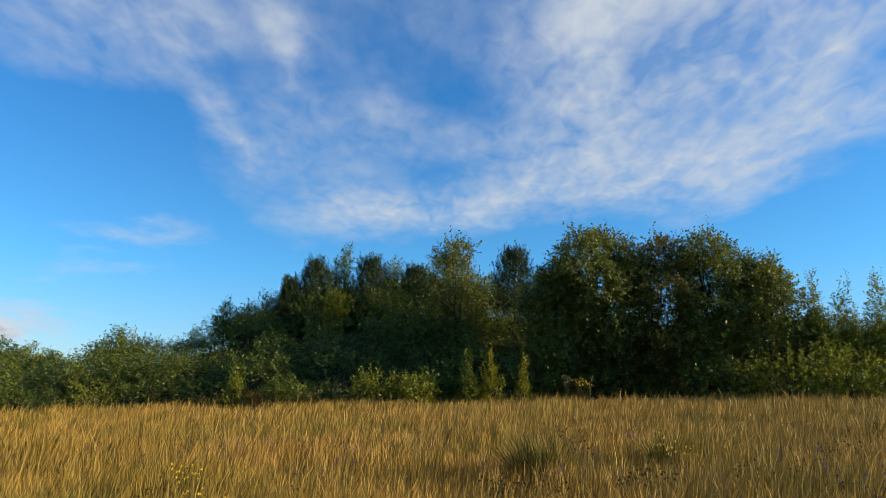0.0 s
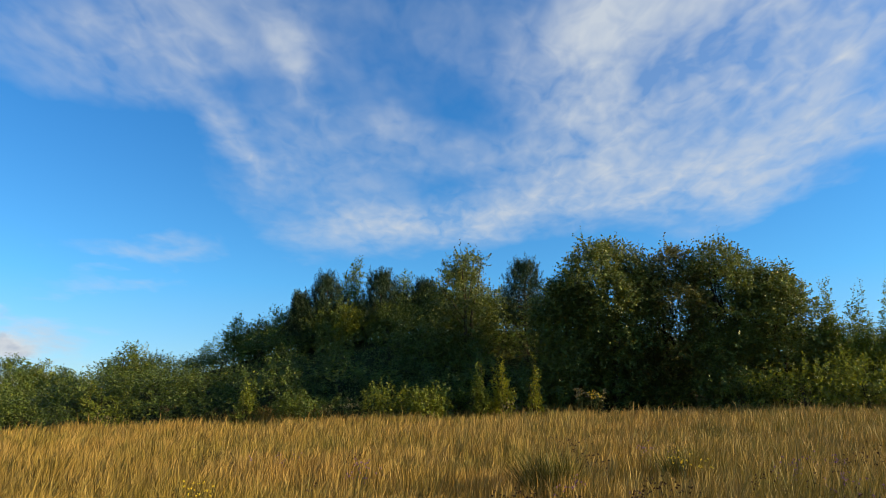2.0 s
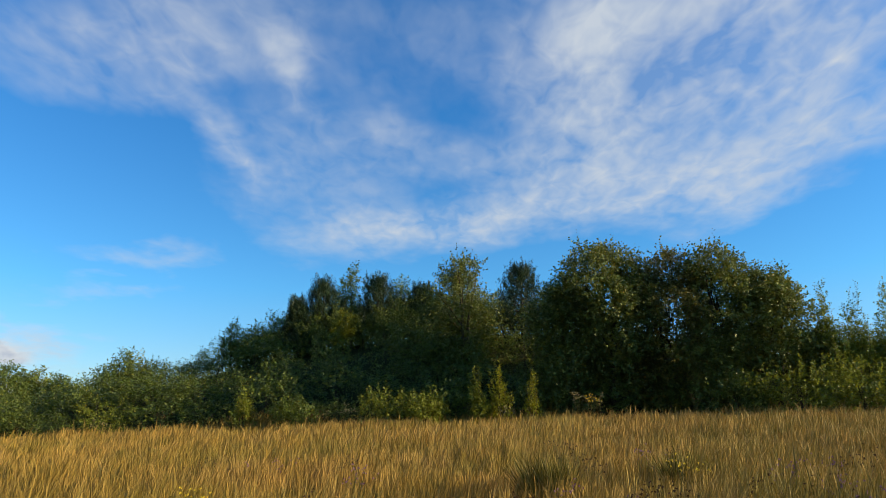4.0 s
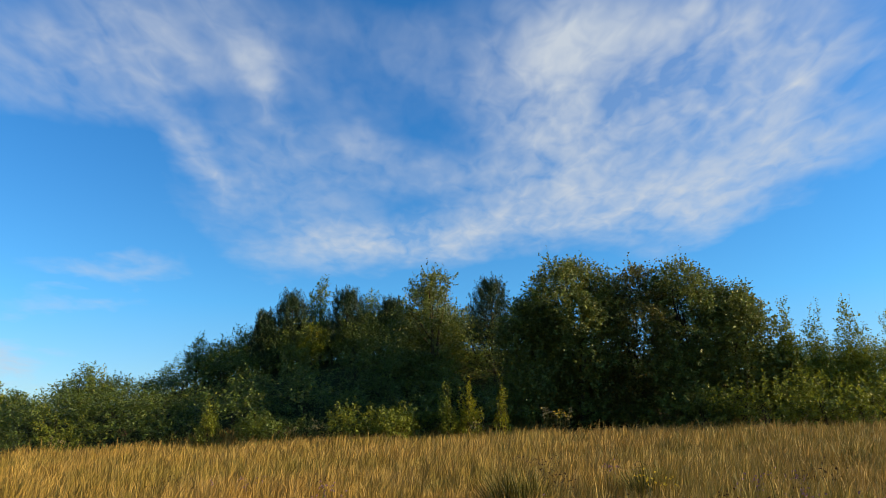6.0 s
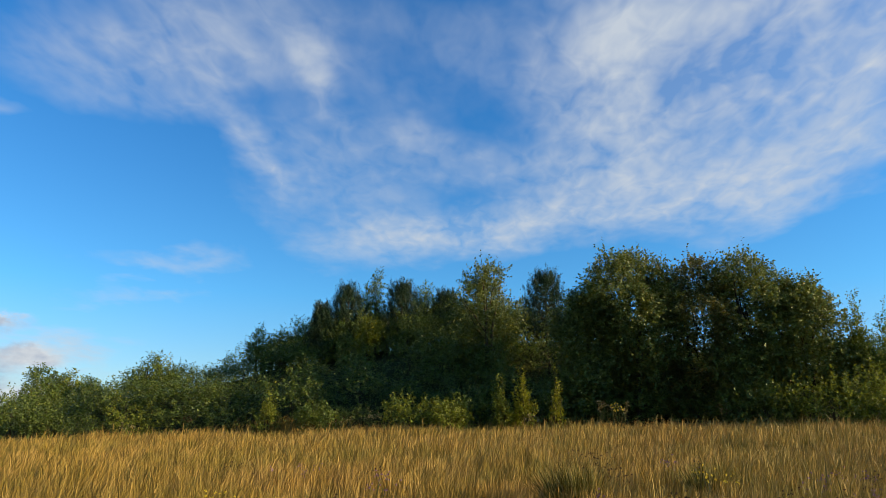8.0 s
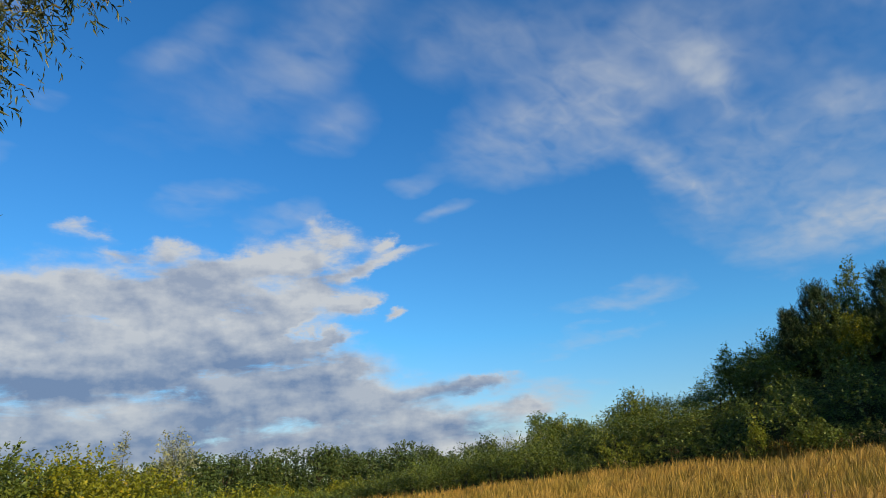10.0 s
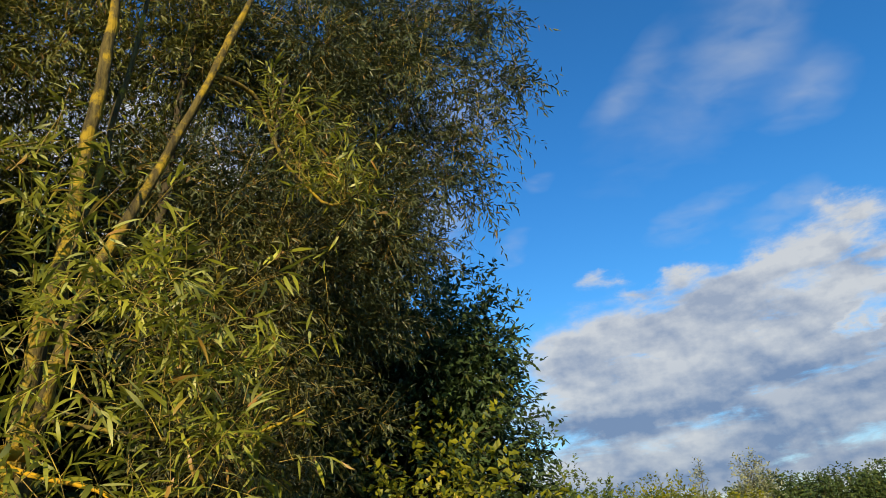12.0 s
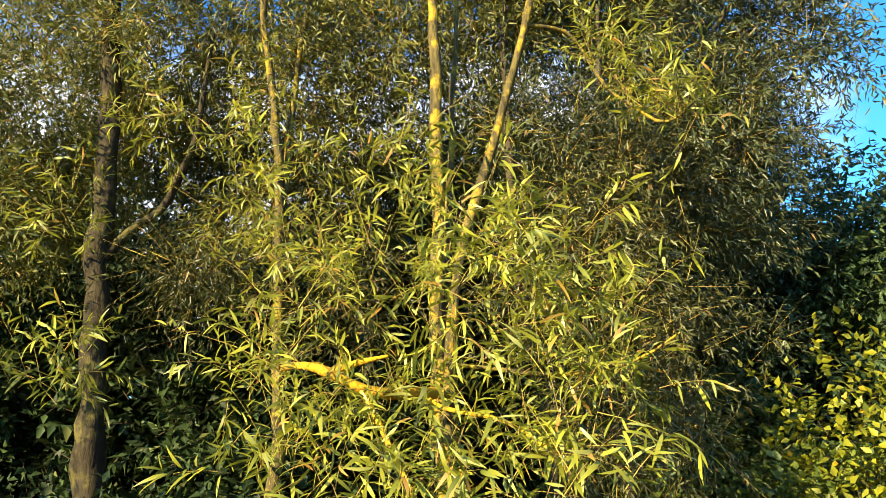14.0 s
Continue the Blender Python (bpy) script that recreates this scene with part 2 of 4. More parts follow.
def grass_material(name, low, straw, head, green, through_light=0.16):
    """Meadow stalks: green-gold at the foot, straw above, browner seed heads; broad drifts of greener growth."""
    m, g, b, out = material(name, 0.65, 0.25)
    s = g.add("ShaderNodeSeparateXYZ")
    g.put(s.inputs[0], g.add("ShaderNodeUVMap").outputs[0])
    tone, along = s.outputs[0], s.outputs[1]
    where = g.add("ShaderNodeNewGeometry").outputs["Position"]
    col = g.mix(g.span(along, 0.25, 0.85), low, straw)
    col = g.mix(g.span(along, 0.72, 0.9), col, head)
    drift = g.span(g.noise(where, 0.45, 6.0, 0.65), 0.42, 0.56)
    col = g.mix(g.math("MULTIPLY", drift, g.span(along, 0.5, 1.0, 0.9, 0.62)), col, green)
    col = g.mix(g.span(tone, 0.38, 0.46, 0.7, 0.0), col, green)
    col = g.mix(g.math("MULTIPLY", tone, 0.5), col, (0.27, 0.165, 0.036))
    col = g.mix(g.span(g.noise(where, 0.9, 5.0, 0.6), 0.50, 0.68, 0.0, 0.4), col, (0.33, 0.20, 0.085))
    tuft = g.noise(where, 1.7, 4.0, 0.6)
    col = g.mix(g.span(tuft, 0.52, 0.66, 0.0, 0.65), col, (0.44, 0.275, 0.085))
    col = g.mix(g.span(tuft, 0.48, 0.36, 0.0, 0.75), col, (0.085, 0.082, 0.016))
    shade = g.span(tone, 0.0, 1.0, 0.40, 1.34)
    col = g.mix(1.0, col, g.xyz(shade, shade, shade), "MULTIPLY")
    g.put(b.inputs["Base Color"], col)
    t = g.add("ShaderNodeBsdfTranslucent")
    g.put(t.inputs["Color"], col)
    mixer = g.add("ShaderNodeMixShader")
    mixer.inputs[0].default_value = through_light
    m.node_tree.links.new(b.outputs[0], mixer.inputs[1])
    m.node_tree.links.new(t.outputs[0], mixer.inputs[2])
    m.node_tree.links.new(mixer.outputs[0], out.inputs["Surface"])
    return m


TURF = ground_material()
GRASS = grass_material("dry_grass", (0.090, 0.086, 0.012), (0.38, 0.232, 0.040), (0.34, 0.200, 0.055), (0.135, 0.136, 0.014))
RUSH = grass_material("green_grass", (0.05, 0.062, 0.009), (0.17, 0.175, 0.022), (0.22, 0.19, 0.03), (0.10, 0.125, 0.014))
MAPLE = leaf_material("maple_leaf", (0.034, 0.056, 0.016), (0.21, 0.235, 0.036), (0.24, 0.17, 0.02), 0.5, 0.22)
BRONZE = leaf_material("bronze_maple_leaf", (0.032, 0.042, 0.014), (0.235, 0.205, 0.036), (0.23, 0.14, 0.02), 0.5, 0.22, 0.04)
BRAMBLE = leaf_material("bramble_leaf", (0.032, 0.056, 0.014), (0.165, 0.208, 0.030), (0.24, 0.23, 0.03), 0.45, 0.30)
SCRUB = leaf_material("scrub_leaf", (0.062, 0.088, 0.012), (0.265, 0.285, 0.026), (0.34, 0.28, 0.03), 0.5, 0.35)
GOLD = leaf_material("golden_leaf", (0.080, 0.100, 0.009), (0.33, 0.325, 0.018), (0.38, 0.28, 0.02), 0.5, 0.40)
ASH = leaf_material("ash_leaf", (0.044, 0.078, 0.018), (0.18, 0.23, 0.042), (0.22, 0.22, 0.04), 0.5, 0.32)
# these two carry the shade behind the willows in their leaf colour
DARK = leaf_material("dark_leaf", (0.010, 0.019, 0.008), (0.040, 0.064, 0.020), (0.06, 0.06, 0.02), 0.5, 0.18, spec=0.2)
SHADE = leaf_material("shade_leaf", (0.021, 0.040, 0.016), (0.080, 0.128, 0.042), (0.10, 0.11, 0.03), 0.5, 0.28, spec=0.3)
NEEDLE = leaf_material("pine_needle", (0.010, 0.024, 0.012), (0.045, 0.082, 0.030), (0.10, 0.09, 0.03), 0.5, 0.12)
FARLEAF = leaf_material("far_leaf", (0.022, 0.044, 0.015), (0.095, 0.140, 0.034), (0.14, 0.14, 0.03), 0.6, 0.25)
SILVER = leaf_material("silver_leaf", (0.10, 0.115, 0.055), (0.36, 0.38, 0.24), (0.30, 0.28, 0.12), 0.5, 0.25)
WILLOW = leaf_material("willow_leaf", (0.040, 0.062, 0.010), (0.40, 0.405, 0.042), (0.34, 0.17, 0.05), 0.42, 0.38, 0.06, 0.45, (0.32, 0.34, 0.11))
# darker willow copies: shade put into the colour, the last also grey-green by nature
WILLOW_FAR_SHADED = leaf_material("shaded_crown_leaf", (0.022, 0.031, 0.009), (0.22, 0.222, 0.040), (0.26, 0.14, 0.04), 0.45, 0.32, 0.05, 0.4, (0.22, 0.23, 0.09))
WILLOW_INNER_SHADED = leaf_material("shaded_inner_leaf", (0.014, 0.019, 0.007), (0.100, 0.100, 0.023), (0.20, 0.12, 0.04), 0.45, 0.25, 0.05, 0.4, (0.13, 0.14, 0.06))
WILLOW_GREY_SHADED = leaf_material("shaded_grey_leaf", (0.016, 0.026, 0.011), (0.105, 0.126, 0.048), (0.22, 0.13, 0.04), 0.42, 0.28, 0.03, 0.45)
BARK = bark_material("bark", (0.030, 0.024, 0.017), (0.065, 0.052, 0.034), (0.07, 0.07, 0.02), 0.35)
WILLOW_BARK = bark_material("willow_bark", (0.034, 0.028, 0.015), (0.12, 0.095, 0.030), (0.27, 0.19, 0.018), 0.48)
LICHEN_BARK = bark_material("lichen_bark", (0.16, 0.10, 0.02), (0.30, 0.18, 0.014), (0.42, 0.25, 0.012), 0.9)
TWIG = bark_material("twig_bark", (0.16, 0.11, 0.04), (0.30, 0.22, 0.06), (0.34, 0.27, 0.05), 0.6)
PETAL, _g, _b, _o = material("yellow_petal", 0.6, 0.2)
_g.put(_b.inputs["Base Color"], _g.mix(_g.noise(_g.add("ShaderNodeTexCoord").outputs["Object"], 30.0), (0.55, 0.38, 0.02), (0.75, 0.58, 0.05)))
FLUFF, _g, _b, _o = material("seed_fluff", 0.9, 0.1)
_g.put(_b.inputs["Base Color"], _g.mix(_g.noise(_g.add("ShaderNodeTexCoord").outputs["Object"], 40.0), (0.22, 0.17, 0.08), (0.38, 0.32, 0.18)))
PURPLE, _g, _b, _o = material("knapweed", 0.8, 0.1)
_g.put(_b.inputs["Base Color"], _g.mix(_g.noise(_g.add("ShaderNodeTexCoord").outputs["Object"], 40.0), (0.16, 0.08, 0.14), (0.28, 0.16, 0.24)))

# ---------------------------------------------------------------- mesh helpers


def mesh_of(name, verts, tris, uv, mat):
    me = bpy.data.meshes.new(name)
    verts, tris = np.asarray(verts, np.float32), np.asarray(tris, np.int32)
    me.vertices.add(len(verts))
    me.vertices.foreach_set("co", verts.ravel())
    me.loops.add(tris.size)
    me.loops.foreach_set("vertex_index", tris.ravel())
    me.polygons.add(len(tris))
    me.polygons.foreach_set("loop_start", np.arange(0, tris.size, 3, dtype=np.int32))
    me.polygons.foreach_set("loop_total", np.full(len(tris), 3, np.int32))
    if uv is not None:
        layer = me.uv_layers.new(name="UVMap")
        layer.data.foreach_set("uv", np.asarray(uv, np.float32)[tris.ravel()].ravel())
    me.update(calc_edges=True)
    me.validate()
    me.materials.append(mat)
    return me


def part(name, me, parent, label="", kind=""):
    ob = new(name, me)
    ob.parent = parent
    return tagged(ob, label, kind=kind)


def unit(v):
    return v / np.maximum(np.linalg.norm(v, axis=-1, keepdims=True), 1e-9)


LEAF_SHAPES = {
    # along the blade, half width, dip: the outline of half a blade
    "broad": [(0.0, 0.0), (0.38, 0.5), (1.0, 0.0)],
    "long": [(0.0, 0.0), (0.18, 0.38), (0.48, 0.5), (0.78, 0.3), (1.0, 0.0)],
    "blade": [(0.0, 0.0), (0.22, 0.42), (0.60, 0.46), (1.0, 0.0)],
}


def leaf_blades(base, way, flat, length, width, rng, shape="broad", curl=0.15):
    """Folded blades. base, way (unit), flat (roughly the face's normal), length, width: arrays."""
    n = len(base)
    side = unit(np.cross(way, flat))
    flat = unit(np.cross(side, way))
    outline = LEAF_SHAPES[shape]
    rows, tones = [], rng.random(n)
    length, width = np.broadcast_to(length, n)[:, None], np.broadcast_to(width, n)[:, None]
    droop = -flat * length * curl * (0.4 + 1.2 * rng.random((n, 1))) + side * length * rng.normal(0, 0.10, (n, 1))
    uvs = []
    for a, w in outline:
        mid = base + way * length * a + droop * a * a
        if w == 0.0:
            rows.append(mid)
            uvs.append(a)
        else:
            lift = flat * width * 0.16
            rows += [mid + side * width * w + lift, mid - side * width * w + lift]
            uvs += [a, a]
    k = len(rows)
    verts = np.stack(rows, 1).reshape(-1, 3)
    if k == 4:
        f = [(0, 1, 3), (0, 3, 2)]
    else:
        f = [(0, 1, 2)] + [t for j in range(1, k - 3, 2) for t in ((j, j + 2, j + 1), (j + 1, j + 2, j + 3))] + [(k - 3, k - 1, k - 2)]
    tris = (np.array(f)[None] + (np.arange(n) * k)[:, None, None]).reshape(-1, 3)
    uv = np.stack([np.repeat(tones, k), np.tile(uvs, n)], -1)
    return verts, tris, uv


def joined(bits):
    verts, tris, uvs, at = [], [], [], 0
    for v, t, u in bits:
        verts.append(v), tris.append(t + at), uvs.append(u)
        at += len(v)
    return np.concatenate(verts), np.concatenate(tris), np.concatenate(uvs)


def tube(points, radii, sides=7, rng=None, rough=0.0, rounds=2):
    """A tapered, slightly uneven stem along a smoothed line."""
    pts, rad = np.array([tuple(p) for p in points], float), np.array(radii, float)
    for _ in range(rounds):
        mid = (pts[1:] + pts[:-1]) / 2
        fine, fr = np.empty((len(pts) * 2 - 1, 3)), np.empty(len(pts) * 2 - 1)
        fine[0::2], fine[1::2], fr[0::2], fr[1::2] = pts, mid, rad, (rad[1:] + rad[:-1]) / 2
        soft = fine.copy()
        soft[1:-1] = fine[:-2] * 0.25 + fine[1:-1] * 0.5 + fine[2:] * 0.25
        pts, rad = soft, fr
    n = len(pts)
    way = unit(np.gradient(pts, axis=0))
    ref = np.where(np.abs(way[:, 2:3]) > 0.9, np.array([[1.0, 0, 0]]), np.array([[0, 0, 1.0]]))
    a = unit(np.cross(way, ref))
    b = np.cross(way, a)
    turn = np.linspace(0, 2 * np.pi, sides, endpoint=False)
    r = rad[:, None] * (1 + (rng.normal(0, rough, (n, sides)) if rng is not None and rough else 0))
    verts = pts[:, None] + (a[:, None] * np.cos(turn)[None, :, None] + b[:, None] * np.sin(turn)[None, :, None]) * r[..., None]
    tris = []
    for i in range(n - 1):
        for j in range(sides):
            p, q = i * sides + j, i * sides + (j + 1) % sides
            tris += [(p, q, q + sides), (p, q + sides, p + sides)]
    verts = verts.reshape(-1, 3)
    verts = np.concatenate([verts, pts[-1:] + way[-1:] * rad[-1]])
    tris += [((n - 1) * sides + j, (n - 1) * sides + (j + 1) % sides, len(verts) - 1) for j in range(sides)]
    return verts, np.array(tris), np.zeros((len(verts), 2))


def shoots_in(blobs, count, rng, upright, shell=0.5, outward=1.0):
    """Feet and directions of shoots spread through a union of ellipsoids (x, y, z, rx, ry, rz), thicker near the skin."""
    blobs = np.array(blobs, float)
    share = np.cbrt(blobs[:, 3] * blobs[:, 4] * blobs[:, 5]) ** 2
    pick = rng.choice(len(blobs), count, p=share / share.sum())
    d = unit(rng.normal(size=(count, 3)))
    reach = shell + (1 - shell) * rng.random(count) ** 0.7
    foot = blobs[pick, :3] + d * blobs[pick, 3:] * reach[:, None]
    way = unit(unit(d / blobs[pick, 3:]) * outward + np.array([0, 0, 1.0]) * upright + rng.normal(0, 0.35, (count, 3)))
    return foot, way


def clumped(blobs, count, size, rng):
    """Tufts of twigs on the skin of a union of ellipsoids, with gaps between them, and a share of the inside."""
    b = np.array(blobs, float)
    share = np.cbrt(b[:, 3] * b[:, 4] * b[:, 5]) ** 2
    pick = rng.choice(len(b), count * 3, p=share / share.sum())
    p = b[pick, :3] + unit(rng.normal(size=(count * 3, 3))) * b[pick, 3:] * rng.uniform(0.72, 1.04, (count * 3, 1))
    deep = (np.linalg.norm((p[:, None] - b[None, :, :3]) / b[None, :, 3:], axis=2) < 0.7).any(axis=1)
    p = p[~deep][:count]
    r = size * rng.uniform(0.55, 1.35, len(p))
    inner = [(*q[:3], *(q[3:] * 0.85)) for q in b]
    return [(*q, a, a, a * 0.75) for q, a in zip(p, r)], inner


def leafy(foot, way, length, per, leaf, width, rng, shape="broad", spread=0.9, droop=0.3, curl=0.15, jitter=0.3, crowd=1.0):
    """Leaves set alternately along shoots."""
    n = len(foot)
    length = np.broadcast_to(length, n)
    k = np.repeat(np.arange(n), per)
    s = np.tile((np.arange(per) + 0.6) / per, n) + rng.uniform(-0.3, 0.3, n * per) / per
    s = np.clip(s, 0.02, 1.0) ** crowd
    side = unit(np.cross(way[k], rng.normal(size=(n * per, 3))))
    base = foot[k] + way[k] * (length[k] * s)[:, None] + side * (leaf * 0.12)
    base[:, 2] -= droop * length[k] * s * s * 0.5
    d = unit(way[k] * (0.55 + s[:, None] * 0.5) + side * spread + np.array([0, 0, -1.0]) * droop + rng.normal(0, jitter, (n * per, 3)))
    flat = unit(np.array([0, 0, 0.8]) + way[k] * 0.45 + rng.normal(0, 0.6, (n * per, 3)))
    size = leaf * rng.uniform(0.65, 1.25, n * per)
    return leaf_blades(base, d, flat, size, size * width, rng, shape, curl)


def twigs(foot, way, length, radius, droop=0.0, steps=1):
    """Thin three-sided stalks under the leaves, bending over with their load."""
    n = len(foot)
    length = np.broadcast_to(length, n)[:, None]
    a = unit(np.cross(way, np.array([0.3, 0.2, 1.0])))
    b = np.cross(way, a)
    rows = []
    for k in range(steps + 1):
        s = k / steps
        c = foot + way * length * s
        c[:, 2] -= droop * length[:, 0] * s * s * 0.5
        if k == steps:
            rows.append(c)
        else:
            rows += [c + (a * math.cos(q) + b * math.sin(q)) * radius * (1 - 0.8 * s) for q in (0, 2.1, 4.2)]
    f = []
    for k in range(steps - 1):
        for j in range(3):
            p, q = k * 3 + j, k * 3 + (j + 1) % 3
            f += [(p, q, q + 3), (p, q + 3, p + 3)]
    e = 3 * (steps - 1)
    f += [(e, e + 1, e + 3), (e + 1, e + 2, e + 3), (e + 2, e, e + 3)]
    m = len(rows)
    verts = np.stack(rows, 1).reshape(-1, 3)
    tris = (np.array(f)[None] + (np.arange(n) * m)[:, None, None]).reshape(-1, 3)
    return verts, tris, np.zeros((len(verts), 2))


def woody(height, radius, blobs, rng, limbs=8, lean=(0.0, 0.0), stems=1, sides=7, rounds=2):
    """Trunk or stems with limbs that reach into the crown; one joined surface."""
    bits = []
    for k in range(stems):
        a = rng.random() * 6.28
        off = np.array([math.cos(a), math.sin(a)]) * (0.12 * height if stems > 1 else 0.0)
        top = np.array([lean[0] + off[0], lean[1] + off[1], height * 0.92])
        line = [np.array([off[0] * 0.1, off[1] * 0.1, -0.15])] + [top * s + rng.normal(0, 0.012 * height, 3) * (1, 1, 0) for s in (0.25, 0.5, 0.75, 1.0)]
        bits.append(tube(line, [radius * 1.25, radius, radius * 0.75, radius * 0.48, radius * 0.15], sides, rng, 0.06, rounds))
    for k in range(limbs):
        b = blobs[rng.integers(len(blobs))]
        end = np.array(b[:3]) + unit(rng.normal(size=3)) * np.array(b[3:]) * 0.75
        s = min(0.85, max(0.12, end[2] / height * 0.65))
        start = np.array([lean[0] * s, lean[1] * s, height * 0.92 * s])
        mid = (start + end) / 2 + np.array([0, 0, -0.04 * height]) + rng.normal(0, 0.02 * height, 3)
        bits.append(tube([start, mid, end], [radius * 0.45, radius * 0.3, radius * 0.1], sides - 2, rng, 0.05, rounds))
    return joined(bits)


def plant(name, label, category, blobs, shoots, per, shoot, leaf, width, leaf_mat, seed, height=0.0, radius=0.05, limbs=8,
          lean=(0, 0), stems=1, upright=0.4, shell=0.5, droop=0.25, shape="broad", bark=None, group="", spread=0.9, crown="crown", outward=1.0, leaders=0, leader=0.9, tufts=0, tuft_size=0.4):
    """A tree or bush at the origin: an Empty with its trunk and its crown of leaves."""
    rng = np.random.default_rng(seed)
    root = tagged(new(name), label, category, group)
    if tufts:
        skin, inner = clumped(blobs, tufts, tuft_size, rng)
        few = int(shoots * 0.40)
        f1, w1 = shoots_in(skin, shoots - few, rng, upright, 0.15, outward)
        f2, w2 = shoots_in(inner, few, rng, upright, 0.6, outward)
        foot, way = np.concatenate([f1, f2]), np.concatenate([w1, w2])
    else:
        foot, way = shoots_in(blobs, shoots, rng, upright, shell, outward)
    low = foot[:, 2] < 0.03
    foot[low, 2] = rng.uniform(0.03, 0.25, low.sum())
    lengths = shoot * rng.uniform(0.5, 1.3, shoots)
    if leaders:
        # long upright shoots that stand out of the top of the crown
        tops = np.argsort(foot[:, 2] + rng.normal(0, 0.18 * np.ptp(foot[:, 2]), shoots))[-leaders:]
        way[tops] = unit(way[tops] * 0.25 + np.array([0, 0, 1.0]) + rng.normal(0, 0.12, (leaders, 3)))
        lengths[tops] = leader * rng.uniform(0.5, 1.1, leaders)
    part(crown, mesh_of(crown, *leafy(foot, way, lengths, per, leaf, width, rng, shape, spread, droop), leaf_mat), root, kind="stuff")
    if height:
        v = joined([woody(height, radius, blobs, rng, limbs, lean, stems, *((5, 0) if crown == "foliage" else (7, 2))), twigs(foot[::3], way[::3], lengths[::3], leaf * 0.05, droop)])
        if crown == "foliage":
            part("wood", mesh_of("wood", *v, bark or BARK), root, kind="stuff")
        else:
            part("trunk", mesh_of("trunk", *v, bark or BARK), root)
    return root


def put(ob, x, y, turn=0.0, size=1.0, tall=1.0, sink=0.05):
    ob.matrix_basis = Matrix.LocRotScale((x, y, float(land(x, y)) - sink), Euler((0, 0, turn)), (size, size, size * tall))
    return ob


def again(ob, x, y, turn=0.0, size=1.0, tall=1.0, sink=0.05):
    keep = ob.scale.copy()
    ob.scale = (1, 1, 1)
    made = copy_thing(ob, Matrix.LocRotScale((x, y, float(land(x, y)) - sink), Euler((0, 0, turn)), (size, size, size * tall)))
    ob.scale = keep
    return made


def spot(az, d):
    """x, y at a heading and a distance over the ground."""
    a = radians(az)
    return -math.sin(a) * d, math.cos(a) * d


def at(az, el, d):
    """A point d metres out over the ground, seen from the eye at that heading and height."""
    x, y = spot(az, d)
    return (x, y, EYE + d * math.tan(radians(el)))


# ---------------------------------------------------------------- ground


def ramp(v, a, b):
    s = np.clip((v - a) / (b - a), 0, 1)
    return s * s * (3 - 2 * s)


def land(x, y):
    """Height of the ground: a tilted meadow, the bank behind it, a dip to the far left."""
    x, y = np.asarray(x, float), np.asarray(y, float)
    far = ramp(np.hypot(x, y), 45, 120)
    z = (0.024 * x + 0.044 * y) * (1 - far) - 3.5 * far
    crest = np.interp(x, [-60, -34, -28, -24, -20, -14, -10, -6, 0, 10, 16, 30, 60], [0.0, 0.1, 0.4, 0.8, 1.5, 2.6, 3.6, 4.1, 4.5, 4.2, 3.0, 2.2, 2.0])
    z = z + crest * ramp(y, 25.6 + 0.5 * np.sin(x * 0.35), 36.0)
    return z - 0.07 * np.clip(-x - 23, 0, 25) * ramp(-y, -34, -22)


def build_ground():
    rings = np.concatenate([[0.0], np.geomspace(0.6, 4500, 110)])
    turns = 216
    a = np.linspace(0, 2 * np.pi, turns, endpoint=False)
    x, y = rings[:, None] * np.cos(a)[None], rings[:, None] * np.sin(a)[None]
    z = land(x, y) + 0.03 * np.sin(x * 1.7 + y * 0.6) * np.cos(y * 1.3 - x * 0.4)
    verts = np.stack([x, y, z], -1).reshape(-1, 3)
    i, j = np.meshgrid(np.arange(len(rings) - 1), np.arange(turns), indexing="ij")
    p, q = (i * turns + j).ravel(), (i * turns + (j + 1) % turns).ravel()
    tris = np.concatenate([np.stack([p, p + turns, q + turns], -1), np.stack([p, q + turns, q], -1)])
    ob = new("ground", mesh_of("ground", verts, tris, None, TURF))
    for f in ob.data.polygons:
        f.use_smooth = True
    tagged(ob, "rough meadow ground rising to a scrub-covered bank", "ground", kind="structure")


build_ground()


